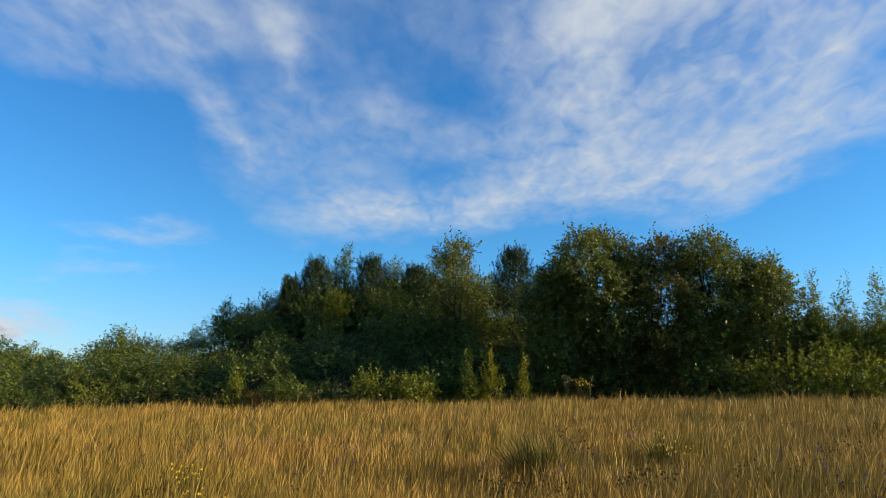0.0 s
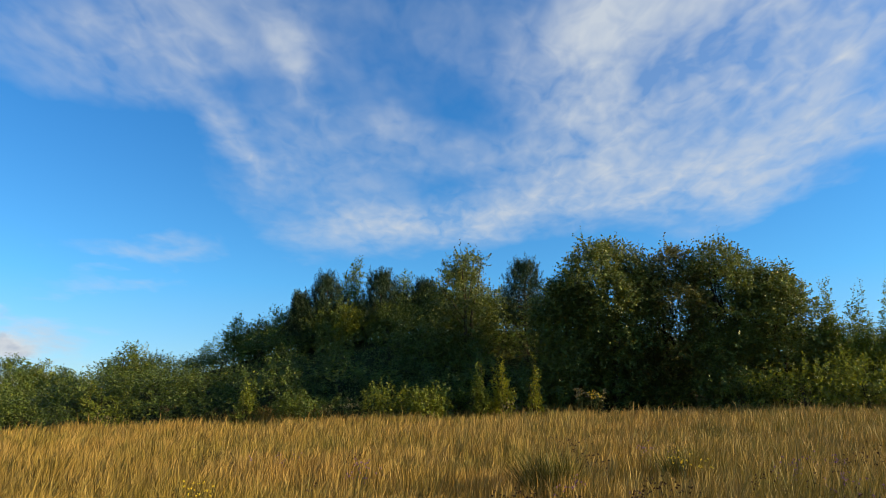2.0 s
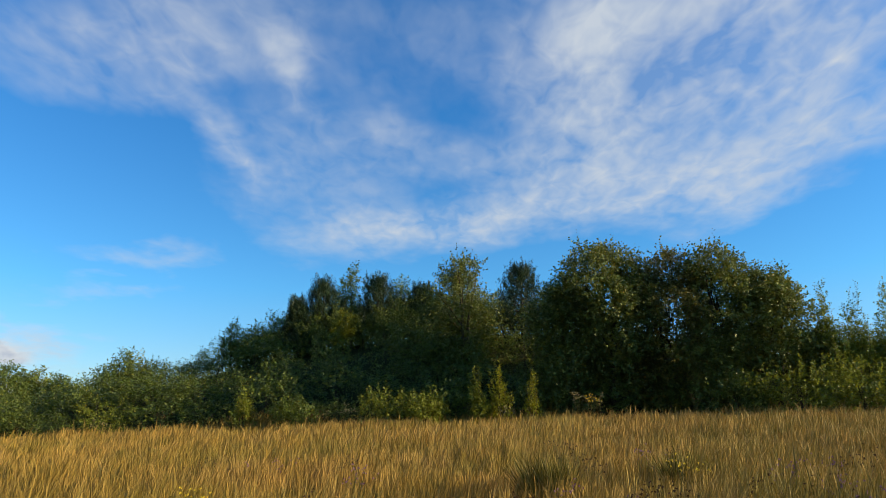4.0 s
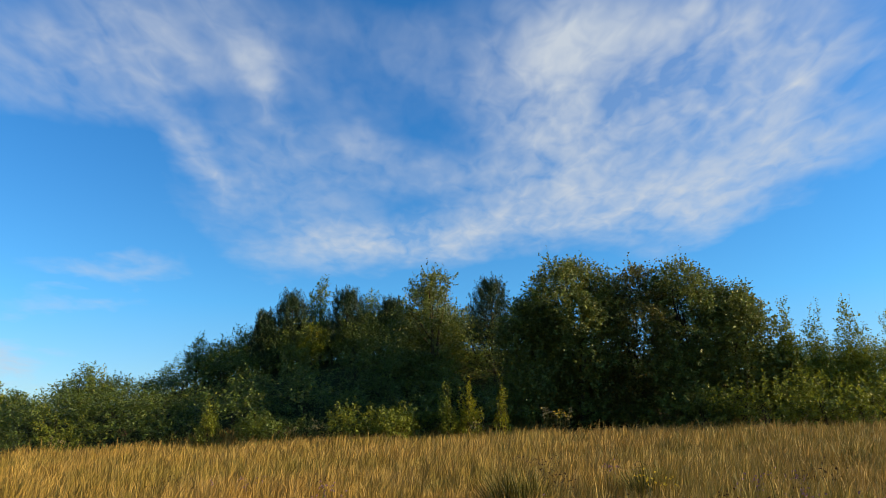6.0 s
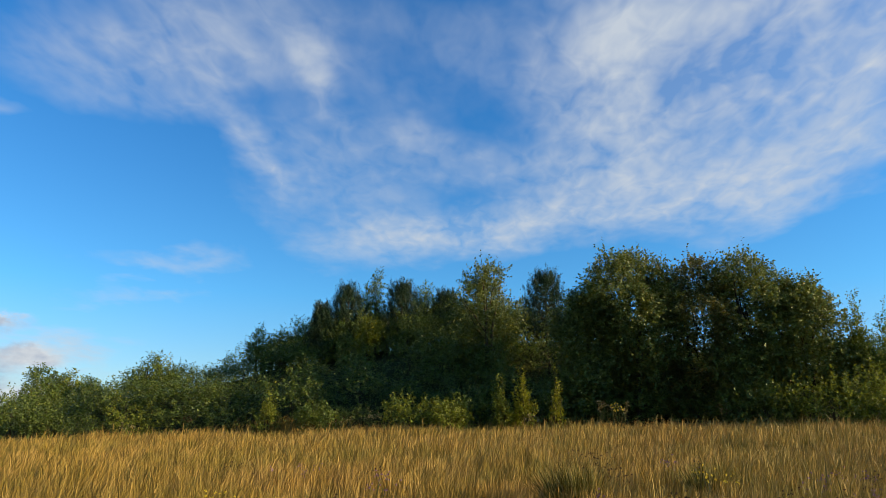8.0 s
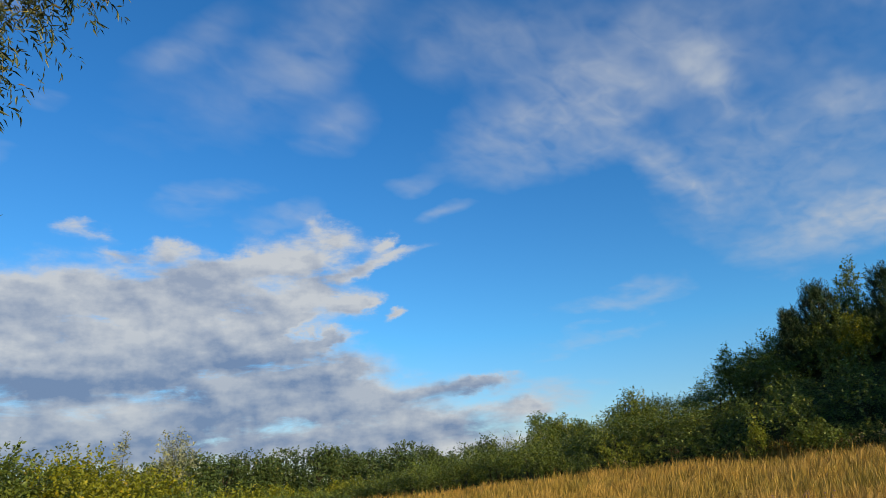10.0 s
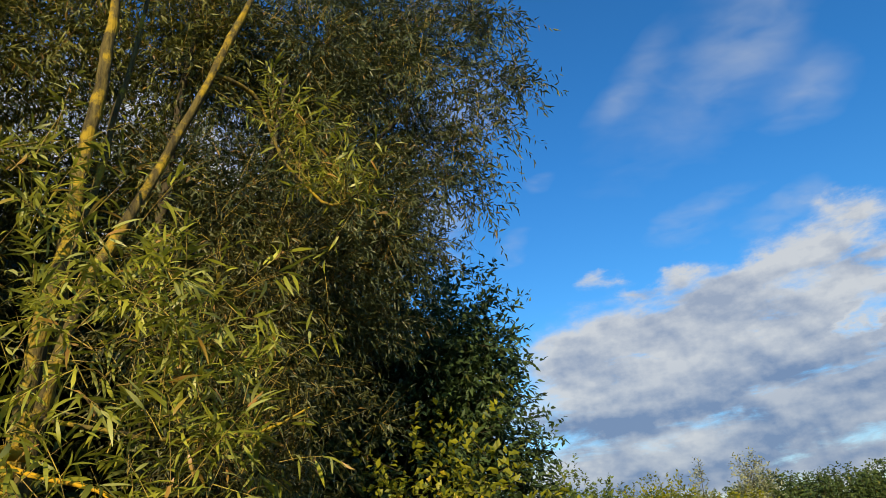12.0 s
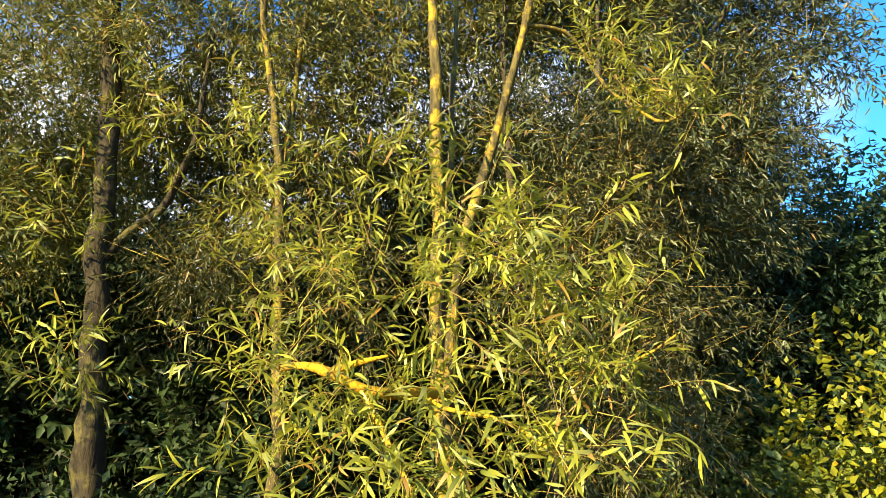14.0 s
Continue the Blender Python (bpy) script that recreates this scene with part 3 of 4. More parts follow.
def meadow(count, seed, near, far, az0, az1, density=1.3):
    """Tussocks of dry grass: thin upright stalks with seed heads over arching leaves."""
    rng = np.random.default_rng(seed)
    e = 2.0 - density
    clumps = count // 22
    u = rng.random(clumps)
    d = (near ** e + u * (far ** e - near ** e)) ** (1 / e)
    a = np.radians(rng.uniform(az0, az1, clumps))
    cx, cy = -np.sin(a) * d, np.cos(a) * d
    k = rng.integers(0, clumps, count)
    loose = np.where(rng.random(count) < 0.45, 0.5, 0.16)
    x, y = cx[k] + rng.normal(0, 1, count) * loose, cy[k] + rng.normal(0, 1, count) * loose
    keep = (y < 27.2 + 0.8 * np.sin(x * 0.6)) & ~((x < -2.2) & (y < 4.5))
    x, y, k = x[keep], y[keep], k[keep]
    d = np.hypot(x, y)
    n = len(x)
    swell = 0.5 + 0.5 * np.sin(x * 0.9 + 1.7 * np.sin(y * 0.7)) * np.sin(y * 1.1 + 1.3 * np.sin(x * 0.8))
    tufty = (0.78 + 0.4 * rng.random(clumps))[k]
    leafiness = np.clip(rng.normal(0.34, 0.2, clumps), 0.05, 0.85)[k]
    arch = rng.random(n) < leafiness
    tall = (0.44 + 0.22 * swell) * tufty * np.where(arch, rng.uniform(0.5, 0.95, n), rng.uniform(0.78, 1.14, n))
    tall *= np.where(~arch & (rng.random(n) < 0.05), 1.3, 1.0)
    root = np.stack([x, y, land(x, y) - 0.02], -1)
    turn = rng.uniform(0, 2 * np.pi, n)
    side = np.stack([np.cos(turn), np.sin(turn), np.zeros(n)], -1)
    sway = np.where(arch, 0.65, 0.15)
    common = rng.normal(0, 0.12, (clumps, 2))[k]
    lean = np.stack([0.12 + common[:, 0] + rng.normal(0, 1, n) * sway, common[:, 1] + rng.normal(0, 1, n) * sway, np.zeros(n)], -1) * tall[:, None]
    wide = (0.0005 + 0.00013 * d) * rng.uniform(0.5, 1.5, n) * np.where(arch, 1.5, 1.0)
    head = ~arch & (rng.random(n) < 0.8)
    wide_top = np.where(head, wide * 2.1, wide * 0.9)
    bend = np.where(arch, 0.55, 0.80)
    up = np.array([0, 0, 1.0])

    def row(t, w):
        c = root + up * (tall * t)[:, None] + lean * (t * t)[:, None]
        return c + side * w[:, None], c - side * w[:, None]

    tip = root + up * (tall * np.where(arch, 0.80, 0.985))[:, None] + lean * np.where(arch, 1.35, 1.08)[:, None]
    verts = np.stack([*row(np.zeros(n), wide), *row(bend, wide_top), tip], 1).reshape(-1, 3)
    f = np.array([(0, 1, 2), (1, 3, 2), (2, 3, 4)])
    tris = (f[None] + (np.arange(n) * 5)[:, None, None]).reshape(-1, 3)
    tone = np.where(arch, rng.random(n) * 0.42, 0.42 + rng.random(n) * 0.58)
    top = np.where(arch, 0.7, 1.0)
    zero, mid = np.zeros(n), np.where(arch, 0.45, 0.8)
    uv = np.stack([np.repeat(tone, 5), np.stack([zero, zero, mid, mid, top], 1).ravel()], -1)
    return verts, tris, uv


tagged(new("meadow_grass", mesh_of("meadow_grass", *meadow(320000, 5, 5.0, 30.0, -40, 58), GRASS)),
       "tall dry golden meadow grass with brown seed heads", "grass", kind="stuff")
tagged(new("meadow_grass", mesh_of("meadow_grass", *meadow(12000, 6, 0.9, 6.0, -185, 175, 1.0), GRASS)),
       "tall dry meadow grass round the standpoint", "grass", kind="stuff")

# ---------------------------------------------------------------- the bank: trees and scrub

rng_b = random.Random(11)


def dome(r, h, bumps, seed):
    """Overlapping blobs that make an uneven bush."""
    q = random.Random(seed)
    blobs = [(0, 0, h * 0.42, r * 0.8, r * 0.8, h * 0.5)]
    for _ in range(bumps):
        a, s = q.random() * 6.28, q.uniform(0.3, 0.75)
        blobs.append((math.cos(a) * r * s, math.sin(a) * r * s, h * q.uniform(0.3, 0.75), r * q.uniform(0.25, 0.5), r * q.uniform(0.25, 0.5), h * q.uniform(0.2, 0.36)))
    return blobs


def bramble(seed, mat, label):
    return plant("bramble_bush", label, "bush", dome(1.5, 1.7, 12, seed), 330, 7, 0.42, 0.092, 0.72, mat, seed, height=1.1, radius=0.02, limbs=8, stems=4, upright=0.6,
                 shell=0.6, group="scrub on the bank", crown="foliage", leaders=16, leader=0.75, tufts=60, tuft_size=0.30)


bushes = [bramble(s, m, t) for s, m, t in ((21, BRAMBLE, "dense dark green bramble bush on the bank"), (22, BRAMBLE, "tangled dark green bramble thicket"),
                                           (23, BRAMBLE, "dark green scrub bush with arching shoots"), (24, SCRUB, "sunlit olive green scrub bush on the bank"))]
spots = []
for row_y, step in ((27.6, 1.9), (29.3, 2.0), (31.2, 2.1), (33.0, 2.1), (34.8, 2.2), (36.6, 2.4)):
    x = -31.0
    while x < 24:
        if not (8.5 < x < 15 and row_y > 31.5):
            spots.append((x + rng_b.uniform(-0.5, 0.5), row_y + rng_b.uniform(-0.6, 0.6)))
        x += step * rng_b.uniform(0.85, 1.15)
used = set()
for x, y in spots:
    k = rng_b.choice((0, 1, 2, 0, 1, 2, 0, 1, 2, 3))
    turn, size, tall = rng_b.uniform(0, 6.28), rng_b.uniform(0.8, 1.2), rng_b.uniform(0.6, 0.95) if y < 29 or x > 13 else rng_b.uniform(0.5, 0.8) if x < -8 and y > 31 else rng_b.uniform(0.75, 1.1) if y < 34 else rng_b.uniform(0.95, 1.4)
    if k in used:
        again(bushes[k], x, y, turn, size, tall)
    else:
        used.add(k)
        put(bushes[k], x, y, turn, size, tall)
for k in range(24):
    # the tangle on the crest between the pines
    az = -3.0 + k * 0.95
    x, y = spot(az + rng_b.uniform(-0.3, 0.3), 37.6 + rng_b.uniform(-0.8, 0.8))
    again(bushes[k % 4], x, y, rng_b.uniform(0, 6.28), 1.0, rng_b.uniform(1.15, 1.5) if az < 13 else rng_b.uniform(0.7, 0.95))
    if az < 13:
        x, y = spot(az + rng_b.uniform(-0.3, 0.3), 35.4 + rng_b.uniform(-0.5, 0.5))
        again(bushes[(k + 1) % 3], x, y, rng_b.uniform(0, 6.28), 0.9, rng_b.uniform(0.95, 1.3))


def height_at(az, el, d):
    x, y = spot(az, d)
    return EYE + d * math.tan(radians(el)) - float(land(x, y))


def maple(az, el, d, wide, seed, mat, label, low=0.04, shoots=5200, tufts=210):
    h = height_at(az, el, d) - 0.25
    q = random.Random(seed)
    blobs = [(0, 0, h * 0.45, wide * 0.9, wide * 0.9, h * 0.42)]
    for k in range(15):
        a, z = q.random() * 6.28, low + 0.82 * (k + q.random()) / 15
        s = wide * q.uniform(0.5, 0.85) * (1.0 if z < 0.6 else 1.0 - (z - 0.6) * 1.25)
        r = wide * q.uniform(0.28, 0.42)
        blobs.append((math.cos(a) * s, math.sin(a) * s, h * z, r, r, r * 1.15))
    for k in range(5):
        a = q.random() * 6.28
        blobs.append((math.cos(a) * wide * 0.14 * k, math.sin(a) * wide * 0.14 * k, h * (0.86 - 0.025 * k), wide * 0.27, wide * 0.27, h * 0.11))
    x, y = spot(az, d)
    return put(plant("maple_tree", label, "tree", blobs, shoots, 8, 0.42, 0.095, 0.9, mat, seed, height=h * 0.9, radius=0.09, limbs=14, stems=2, upright=0.8,
                     droop=0.25, group="maples on the bank", leaders=70, leader=0.8, tufts=tufts, tuft_size=0.36), x, y)


maple(-13.4, 15.3, 29.0, 2.5, 31, MAPLE, "tall dense field maple with dark green leaves", shoots=6200, tufts=260)
maple(-18.4, 14.4, 29.5, 2.2, 32, BRONZE, "dense maple with bronze-tinted young leaves")
maple(-22.6, 14.3, 29.5, 2.2, 33, MAPLE, "broad dense maple with dark green leaves")
maple(-26.0, 12.0, 29.5, 1.9, 34, MAPLE, "dark green maple at the edge of the clump")
maple(-9.9, 12.6, 29.0, 1.7, 35, MAPLE, "dark green maple with upright shoots")
maple(-1.2, 14.7, 31.0, 1.75, 36, MAPLE, "slender young maple with sparse dark green leaves", low=0.0, shoots=2600, tufts=105)


def pine(az, el, d, wide, seed, label):
    """A young pine: whorls of branches that turn up at their ends, each carrying bottle-brush candles."""
    h = height_at(az, el, d) - 0.1
    rng = np.random.default_rng(seed)
    root = tagged(new("pine_tree"), label, "tree", "young pines on the bank")
    bits = [tube([(0, 0, -0.15), (0.03, 0.02, h * 0.5), (0, 0, h * 0.93)], [0.09, 0.06, 0.015], 7, rng, 0.05)]
    foot, way, lens = [], [], []
    levels = 11
    for k in range(levels):
        z = 0.10 + 0.80 * k / (levels - 1)
        for j in range(6):
            a = j * 1.047 + k * 0.6 + rng.uniform(-0.25, 0.25)
            out = np.array([math.cos(a), math.sin(a), 0.0])
            reach = wide * ((1.0 - z) ** 0.72 * rng.uniform(0.75, 1.1) + 0.05)
            start, up = np.array([0, 0, h * z]), np.array([0, 0, 1.0])
            mid, end = start + out * reach * 0.6 + up * reach * 0.08, start + out * reach + up * (0.30 * reach + 0.12)
            bits.append(tube([start, mid, end], [0.026, 0.018, 0.008], 4, None, 0.0, 1))
            for t in (0.3, 0.45, 0.6, 0.72, 0.84, 0.93, 1.0):
                p = start * (1 - t) ** 2 + mid * 2 * t * (1 - t) + end * t * t
                for _ in range(2):
                    foot.append(p + rng.normal(0, 0.09, 3))
                    way.append(out * (0.5 - 0.3 * t) + up * (0.55 + 0.6 * t) + rng.normal(0, 0.22, 3))
                    lens.append(rng.uniform(0.22, 0.38) + 0.25 * z * (t > 0.9))
    for _ in range(9):
        foot.append(np.array([0, 0, h * rng.uniform(0.84, 0.95)])), way.append(np.array([0, 0, 1.0]) + rng.normal(0, 0.25, 3)), lens.append(rng.uniform(0.3, 0.5))
    foot, way, lens = np.array(foot), unit(np.array(way)), np.array(lens)
    part("trunk", mesh_of("trunk", *joined(bits), BARK), root)
    part("needles", mesh_of("needles", *leafy(foot, way, lens, 24, 0.135, 0.19, rng, "broad", 0.65, 0.0, 0.05, 0.12), NEEDLE), root, kind="stuff")
    return put(root, *spot(az, d))


pine(11.0, 11.7, 35.5, 1.5, 41, "young dark green pine with upright candles")
pine(13.2, 10.0, 35.0, 0.9, 42, "small dark pine beside a taller one")
pine(6.3, 12.1, 35.5, 1.6, 43, "bushy young pine with upright candles")
pine(-6.3, 13.0, 34.0, 1.7, 44, "dark young pine beside the maples")
pine(2.4, 11.3, 36.0, 1.2, 45, "young pine half hidden behind a maple")


def ash(az, el, d, wide, seed, mat=ASH, label="slender young ash tree with feathery light leaves", shoots=430, name="ash_tree", leaf=0.16, sway=1.0):
    h = height_at(az, el, d)
    q = random.Random(seed)
    blobs = [(q.uniform(-0.3, 0.3) * wide, q.uniform(-0.3, 0.3) * wide, h * z, wide * s, wide * s, h * 0.16) for z, s in ((0.35, 0.9), (0.55, 0.8), (0.72, 0.6), (0.84, 0.4))]
    x, y = spot(az, d)
    return put(plant(name, label, "tree", blobs, shoots, 9, 0.5, leaf, 0.36, mat, seed, height=h * 0.95, radius=0.05, limbs=8, upright=0.8, shell=0.3, droop=0.35, leaders=14, leader=0.8,
                     group="young ash trees on the bank"), x, y)


ash(8.7, 12.8, 36.5, 0.8, 51)
ash(4.6, 11.8, 36.5, 1.0, 52)
ash(18.4, 8.0, 37.0, 0.6, 53, shoots=190)
ash(16.6, 7.8, 37.0, 0.6, 54, shoots=190)
ash(15.0, 8.6, 36.5, 0.7, 55, shoots=240)
ash(13.8, 8.2, 37.0, 0.6, 56, shoots=190)
ash(26.6, 5.3, 38.0, 0.9, 57, shoots=190)
ash(25.2, 5.0, 38.0, 0.8, 58, SCRUB, "feathery yellow-green young tree on the bank", 170)
ash(33.6, 4.2, 50.0, 1.5, 59, shoots=520, leaf=0.22)
ash(32.2, 3.8, 51.0, 1.3, 60, SCRUB, "slender yellow-green tree at the end of the bank", 420, leaf=0.22)
ash(30.6, 3.3, 49.0, 1.2, 160, shoots=420, leaf=0.22)


def spire(az, el, d, wide, seed, mat=SCRUB, label="upright hawthorn with pale green leading shoots", name="hawthorn", shoots=240):
    """A narrow bush whose leaders stand up like candles."""
    h = height_at(az, el, d)
    q = random.Random(seed)
    blobs = [(0, 0, h * 0.30, wide, wide, h * 0.28), (0, 0, h * 0.44, wide * 0.6, wide * 0.6, h * 0.2)]
    for k in range(4):
        x, y = q.uniform(-0.75, 0.75) * wide, q.uniform(-0.75, 0.75) * wide
        blobs.append((x, y, h * q.uniform(0.5, 0.62), wide * 0.17, wide * 0.17, h * 0.24))
    blobs.append((0, 0, h * 0.70, wide * 0.17, wide * 0.17, h * 0.25))
    x, y = spot(az, d)
    return put(plant(name, label, "bush", blobs, shoots, 9, 0.32, 0.09, 0.6, mat, seed, height=h * 0.7, radius=0.022, limbs=8, stems=3, upright=1.6, shell=0.3, leaders=30, leader=0.75,
                     group="hawthorns on the bank", crown="foliage"), x, y)


spire(-29.8, 10.2, 29.0, 1.0, 61, shoots=1050)
spire(-31.8, 9.6, 29.5, 1.0, 62, shoots=1050)
spire(-33.8, 9.8, 30.0, 1.1, 63, shoots=1050)
spire(-36.5, 9.4, 30.0, 1.4, 64, shoots=1050)
spire(-28.2, 7.0, 29.5, 1.0, 65, shoots=320)
# two of the saplings get golden leaves, sunlight put into the colour
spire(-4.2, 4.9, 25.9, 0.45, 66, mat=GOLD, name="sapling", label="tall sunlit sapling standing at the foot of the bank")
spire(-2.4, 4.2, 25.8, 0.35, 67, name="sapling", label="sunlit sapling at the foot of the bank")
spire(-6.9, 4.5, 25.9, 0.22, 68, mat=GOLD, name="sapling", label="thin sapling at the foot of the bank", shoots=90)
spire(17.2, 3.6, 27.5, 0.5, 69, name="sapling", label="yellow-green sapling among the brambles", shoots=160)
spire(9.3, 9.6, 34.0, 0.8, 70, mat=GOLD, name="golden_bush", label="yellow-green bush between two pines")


def shrub(az, d, r, h, seed, mat, label, shoots=420, leaf=0.10, name="shrub", turn=0.0, leaders=40):
    x, y = spot(az, d)
    return put(plant(name, label, "bush", dome(r, h, 8, seed), shoots, 8, 0.42, leaf, 0.65, mat, seed, height=h * 0.7, radius=0.025, limbs=8, stems=4, upright=0.9, shell=0.5,
                     group="shrubs round the meadow", crown="foliage", leaders=leaders, leader=0.6), x, y, turn)


shrub(5.6, 26.2, 1.2, 1.7, 71, SCRUB, "yellow-green shrub at the foot of the bank")
shrub(2.2, 26.0, 1.0, 1.4, 72, SCRUB, "low sunlit shrub at the meadow's edge")
shrub(13.0, 26.9, 0.9, 1.4, 73, BRAMBLE, "dark green shrub at the foot of the bank")
shrub(-27.5, 26.8, 1.8, 2.3, 74, SCRUB, "light green shrub in front of the maples")
shrub(-31.5, 26.8, 1.7, 2.1, 75, SCRUB, "light green shrub at the meadow's edge")
shrub(-23.0, 27.2, 1.3, 1.9, 76, BRAMBLE, "dark shrub in front of the maples")
shrub(-35.5, 27.5, 1.7, 2.2, 77, SCRUB, "light green shrub at the field's corner")

# ---------------------------------------------------------------- far left: young scrub and the distant wood


def far_tree(az, el, d, wide, seed, mat=FARLEAF, label="distant broadleaved tree in the woodland edge"):
    h = height_at(az, el, d)
    q = random.Random(seed)
    blobs = [(0, 0, h * 0.5, wide * 0.9, wide * 0.9, h * 0.42)]
    for _ in range(7):
        a, z = q.random() * 6.28, q.uniform(0.3, 0.82)
        blobs.append((math.cos(a) * wide * 0.5, math.sin(a) * wide * 0.5, h * z, wide * 0.42, wide * 0.42, h * 0.13))
    x, y = spot(az, d)
    return put(plant("woodland_tree", label, "tree", blobs, 950, 5, 0.9, 0.33, 0.75, mat, seed, height=h * 0.9, radius=0.18, limbs=6, upright=0.6, shell=0.5, group="distant wood"), x, y)


for k, (az, el, d, w) in enumerate([(62.0, 3.0, 78, 3.0), (59.4, 2.7, 92, 3.4), (57.0, 3.0, 95, 3.2), (54.6, 3.3, 98, 3.2), (52.2, 3.2, 96, 3.2), (50.0, 2.8, 100, 3.0), (48.2, 2.4, 104, 2.8),
                                    (45.6, 2.9, 92, 2.6), (43.6, 2.6, 98, 2.6), (42.2, 1.8, 110, 2.6), (40.2, 2.5, 100, 2.4), (38.2, 3.1, 90, 2.0), (36.4, 1.7, 110, 1.6),
                                    (64.5, 2.4, 90, 3.2), (67.0, 2.6, 95, 3.4), (70.0, 2.8, 90, 3.4), (73.5, 2.8, 90, 3.4), (60.6, 2.0, 104, 4), (55.5, 2.2, 112, 4), (51.0, 2.0, 114, 4), (46.8, 1.6, 116, 4), (41.2, 1.4, 120, 4), (37.2, 1.2, 120, 4)]):
    far_tree(az, el, d, w, 100 + k, DARK if k == 12 else FARLEAF)

rng_f = random.Random(5)
SCRUB_H = 3.4
scrub_kinds = [plant("young_willow", t, "bush", dome(1.9, SCRUB_H * 0.8, 8, sd), 360, 5, 0.6, 0.27, 0.5, m, sd, height=2.2, radius=0.04,
                     limbs=8, stems=4, upright=1.1, shell=0.4, group="young scrub beyond the meadow", crown="foliage")
               for sd, m, t in ((81, SCRUB, "young yellow-green willow scrub beyond the meadow"), (82, ASH, "young mid-green scrub beyond the meadow"), (83, GOLD, "golden-green young willow beyond the meadow"))]
fresh = list(scrub_kinds)
for k in range(40):
    az = 29.0 + 36 * (k % 20) / 20 + rng_f.uniform(-0.8, 0.8)
    back = k < 20
    d = (50 if back else 40) + rng_f.uniform(-3, 3) + (8 if az < 40 else 0)
    top = np.interp(az, [29, 34, 38, 42, 48, 56, 62, 66], [2.4, 1.8, -0.1, 0.0, 0.4, 0.6, 1.0, 0.8]) - (0.0 if back else 0.8) + rng_f.uniform(-0.4, 0.4)
    x, y = spot(az, d)
    size = max(0.4, height_at(az, top, d) / SCRUB_H)
    thing = scrub_kinds[rng_f.choice((0, 0, 1, 2))]
    if thing in fresh:
        fresh.remove(thing)
        put(thing, x, y, rng_f.uniform(0, 6.28), min(1.15, size), size / min(1.15, size))
    else:
        again(thing, x, y, rng_f.uniform(0, 6.28), min(1.15, size), size / min(1.15, size))

# nearer scrub beside the willows
for k, (az, el, d, w, mat, tone) in enumerate([(78.5, 7.0, 20, 1.4, BRAMBLE, "dark green"), (76.2, 5.8, 22, 1.5, ASH, "mid-green"), (73.8, 5.0, 24, 1.5, BRAMBLE, "dark green"), (72.0, 3.4, 25, 1.5, ASH, "mid-green"),
                                               (70.0, 4.2, 27, 1.3, SCRUB, "olive green"), (68.2, 3.6, 27, 1.5, GOLD, "golden"), (66.2, 2.8, 28, 1.5, SCRUB, "olive green"), (64.6, 2.3, 29, 1.5, GOLD, "golden"),
                                               (80.5, 5.0, 19, 1.6, BRAMBLE, "dark green"), (62.0, 1.6, 31, 1.4, BRAMBLE, "dark green"), (75.5, 2.5, 21, 1.5, BRAMBLE, "dark green"), (73.0, 1.8, 24, 1.5, BRAMBLE, "dark green"), (67.0, 1.0, 25, 1.5, GOLD, "golden"), (63.5, 0.6, 27, 1.5, BRAMBLE, "dark green")]):
    shrub(az, d, w, height_at(az, el - 0.8, d), 120 + k, mat, "dense %s shrub beside the willows" % tone, 480, 0.13, "tall_shrub", 0.0, 18)
ash(63.3, 4.5, 31, 1.0, 131, SILVER, "slim silvery willow above the scrub", 420, "silver_willow")
ash(67.0, 3.9, 30, 0.35, 132, SILVER, "thin silvery sapling above the scrub", 90, "silver_willow")
shrub(71.0, 23, 1.3, height_at(71.0, 2.6, 23), 133, GOLD, "golden-leaved bush beside the willows", 420, 0.12, "golden_bush", 0.0, 30)
# ---------------------------------------------------------------- the willows beside the camera


def strand(name, line, radii, mat, parent, label="", sides=8, seed=1):
    """A stem through (heading, height, distance) marks, wandering a little between them and swelling at its knots."""
    rng = np.random.default_rng(seed)
    pts, rad = [np.array(at(*line[0]))], [radii[0]]
    for k in range(1, len(line)):
        a, b = np.array(at(*line[k - 1])), np.array(at(*line[k]))
        steps = max(1, int(np.linalg.norm(b - a) / 0.22))
        for j in range(1, steps + 1):
            t = j / steps
            r = radii[k - 1] * (1 - t) + radii[k] * t
            pts.append(a * (1 - t) + b * t + (rng.normal(0, 0.30 * r, 3) if j < steps else 0))
            rad.append(r * rng.uniform(0.88, 1.14))
    return part(name, mesh_of(name, *tube(pts, rad, sides, rng, 0.10, 1), mat), parent, label)


willow = tagged(new("willow_tree"), "many-stemmed willow with lichen-yellow stems and narrow leaves", "tree", "willows")
strand("stem", [(120.6, -24, 4.3), (120.3, 0, 4.3), (120.0, 9.2, 4.3), (119.4, 21.2, 4.25), (118.4, 32, 4.2), (117.5, 42.3, 4.1), (116.8, 53, 3.9)], [0.075, 0.065, 0.058, 0.05, 0.045, 0.04, 0.03], WILLOW_BARK, willow)
strand("stem", [(120.4, -22, 4.25), (119.5, 6, 4.2), (117.4, 20.6, 4.1), (113.7, 29, 4.05), (110.4, 35.5, 4.0), (107.2, 41.1, 3.9), (103.5, 47, 3.8)], [0.05, 0.045, 0.036, 0.034, 0.032, 0.03, 0.02], WILLOW_BARK, willow, seed=2)
strand("stem", [(120.2, -20, 4.4), (118.9, 12, 4.4), (118.3, 22, 4.4), (116.5, 34, 4.4), (114.5, 45, 4.3)], [0.04, 0.03, 0.026, 0.022, 0.016], WILLOW_BARK, willow, seed=3)
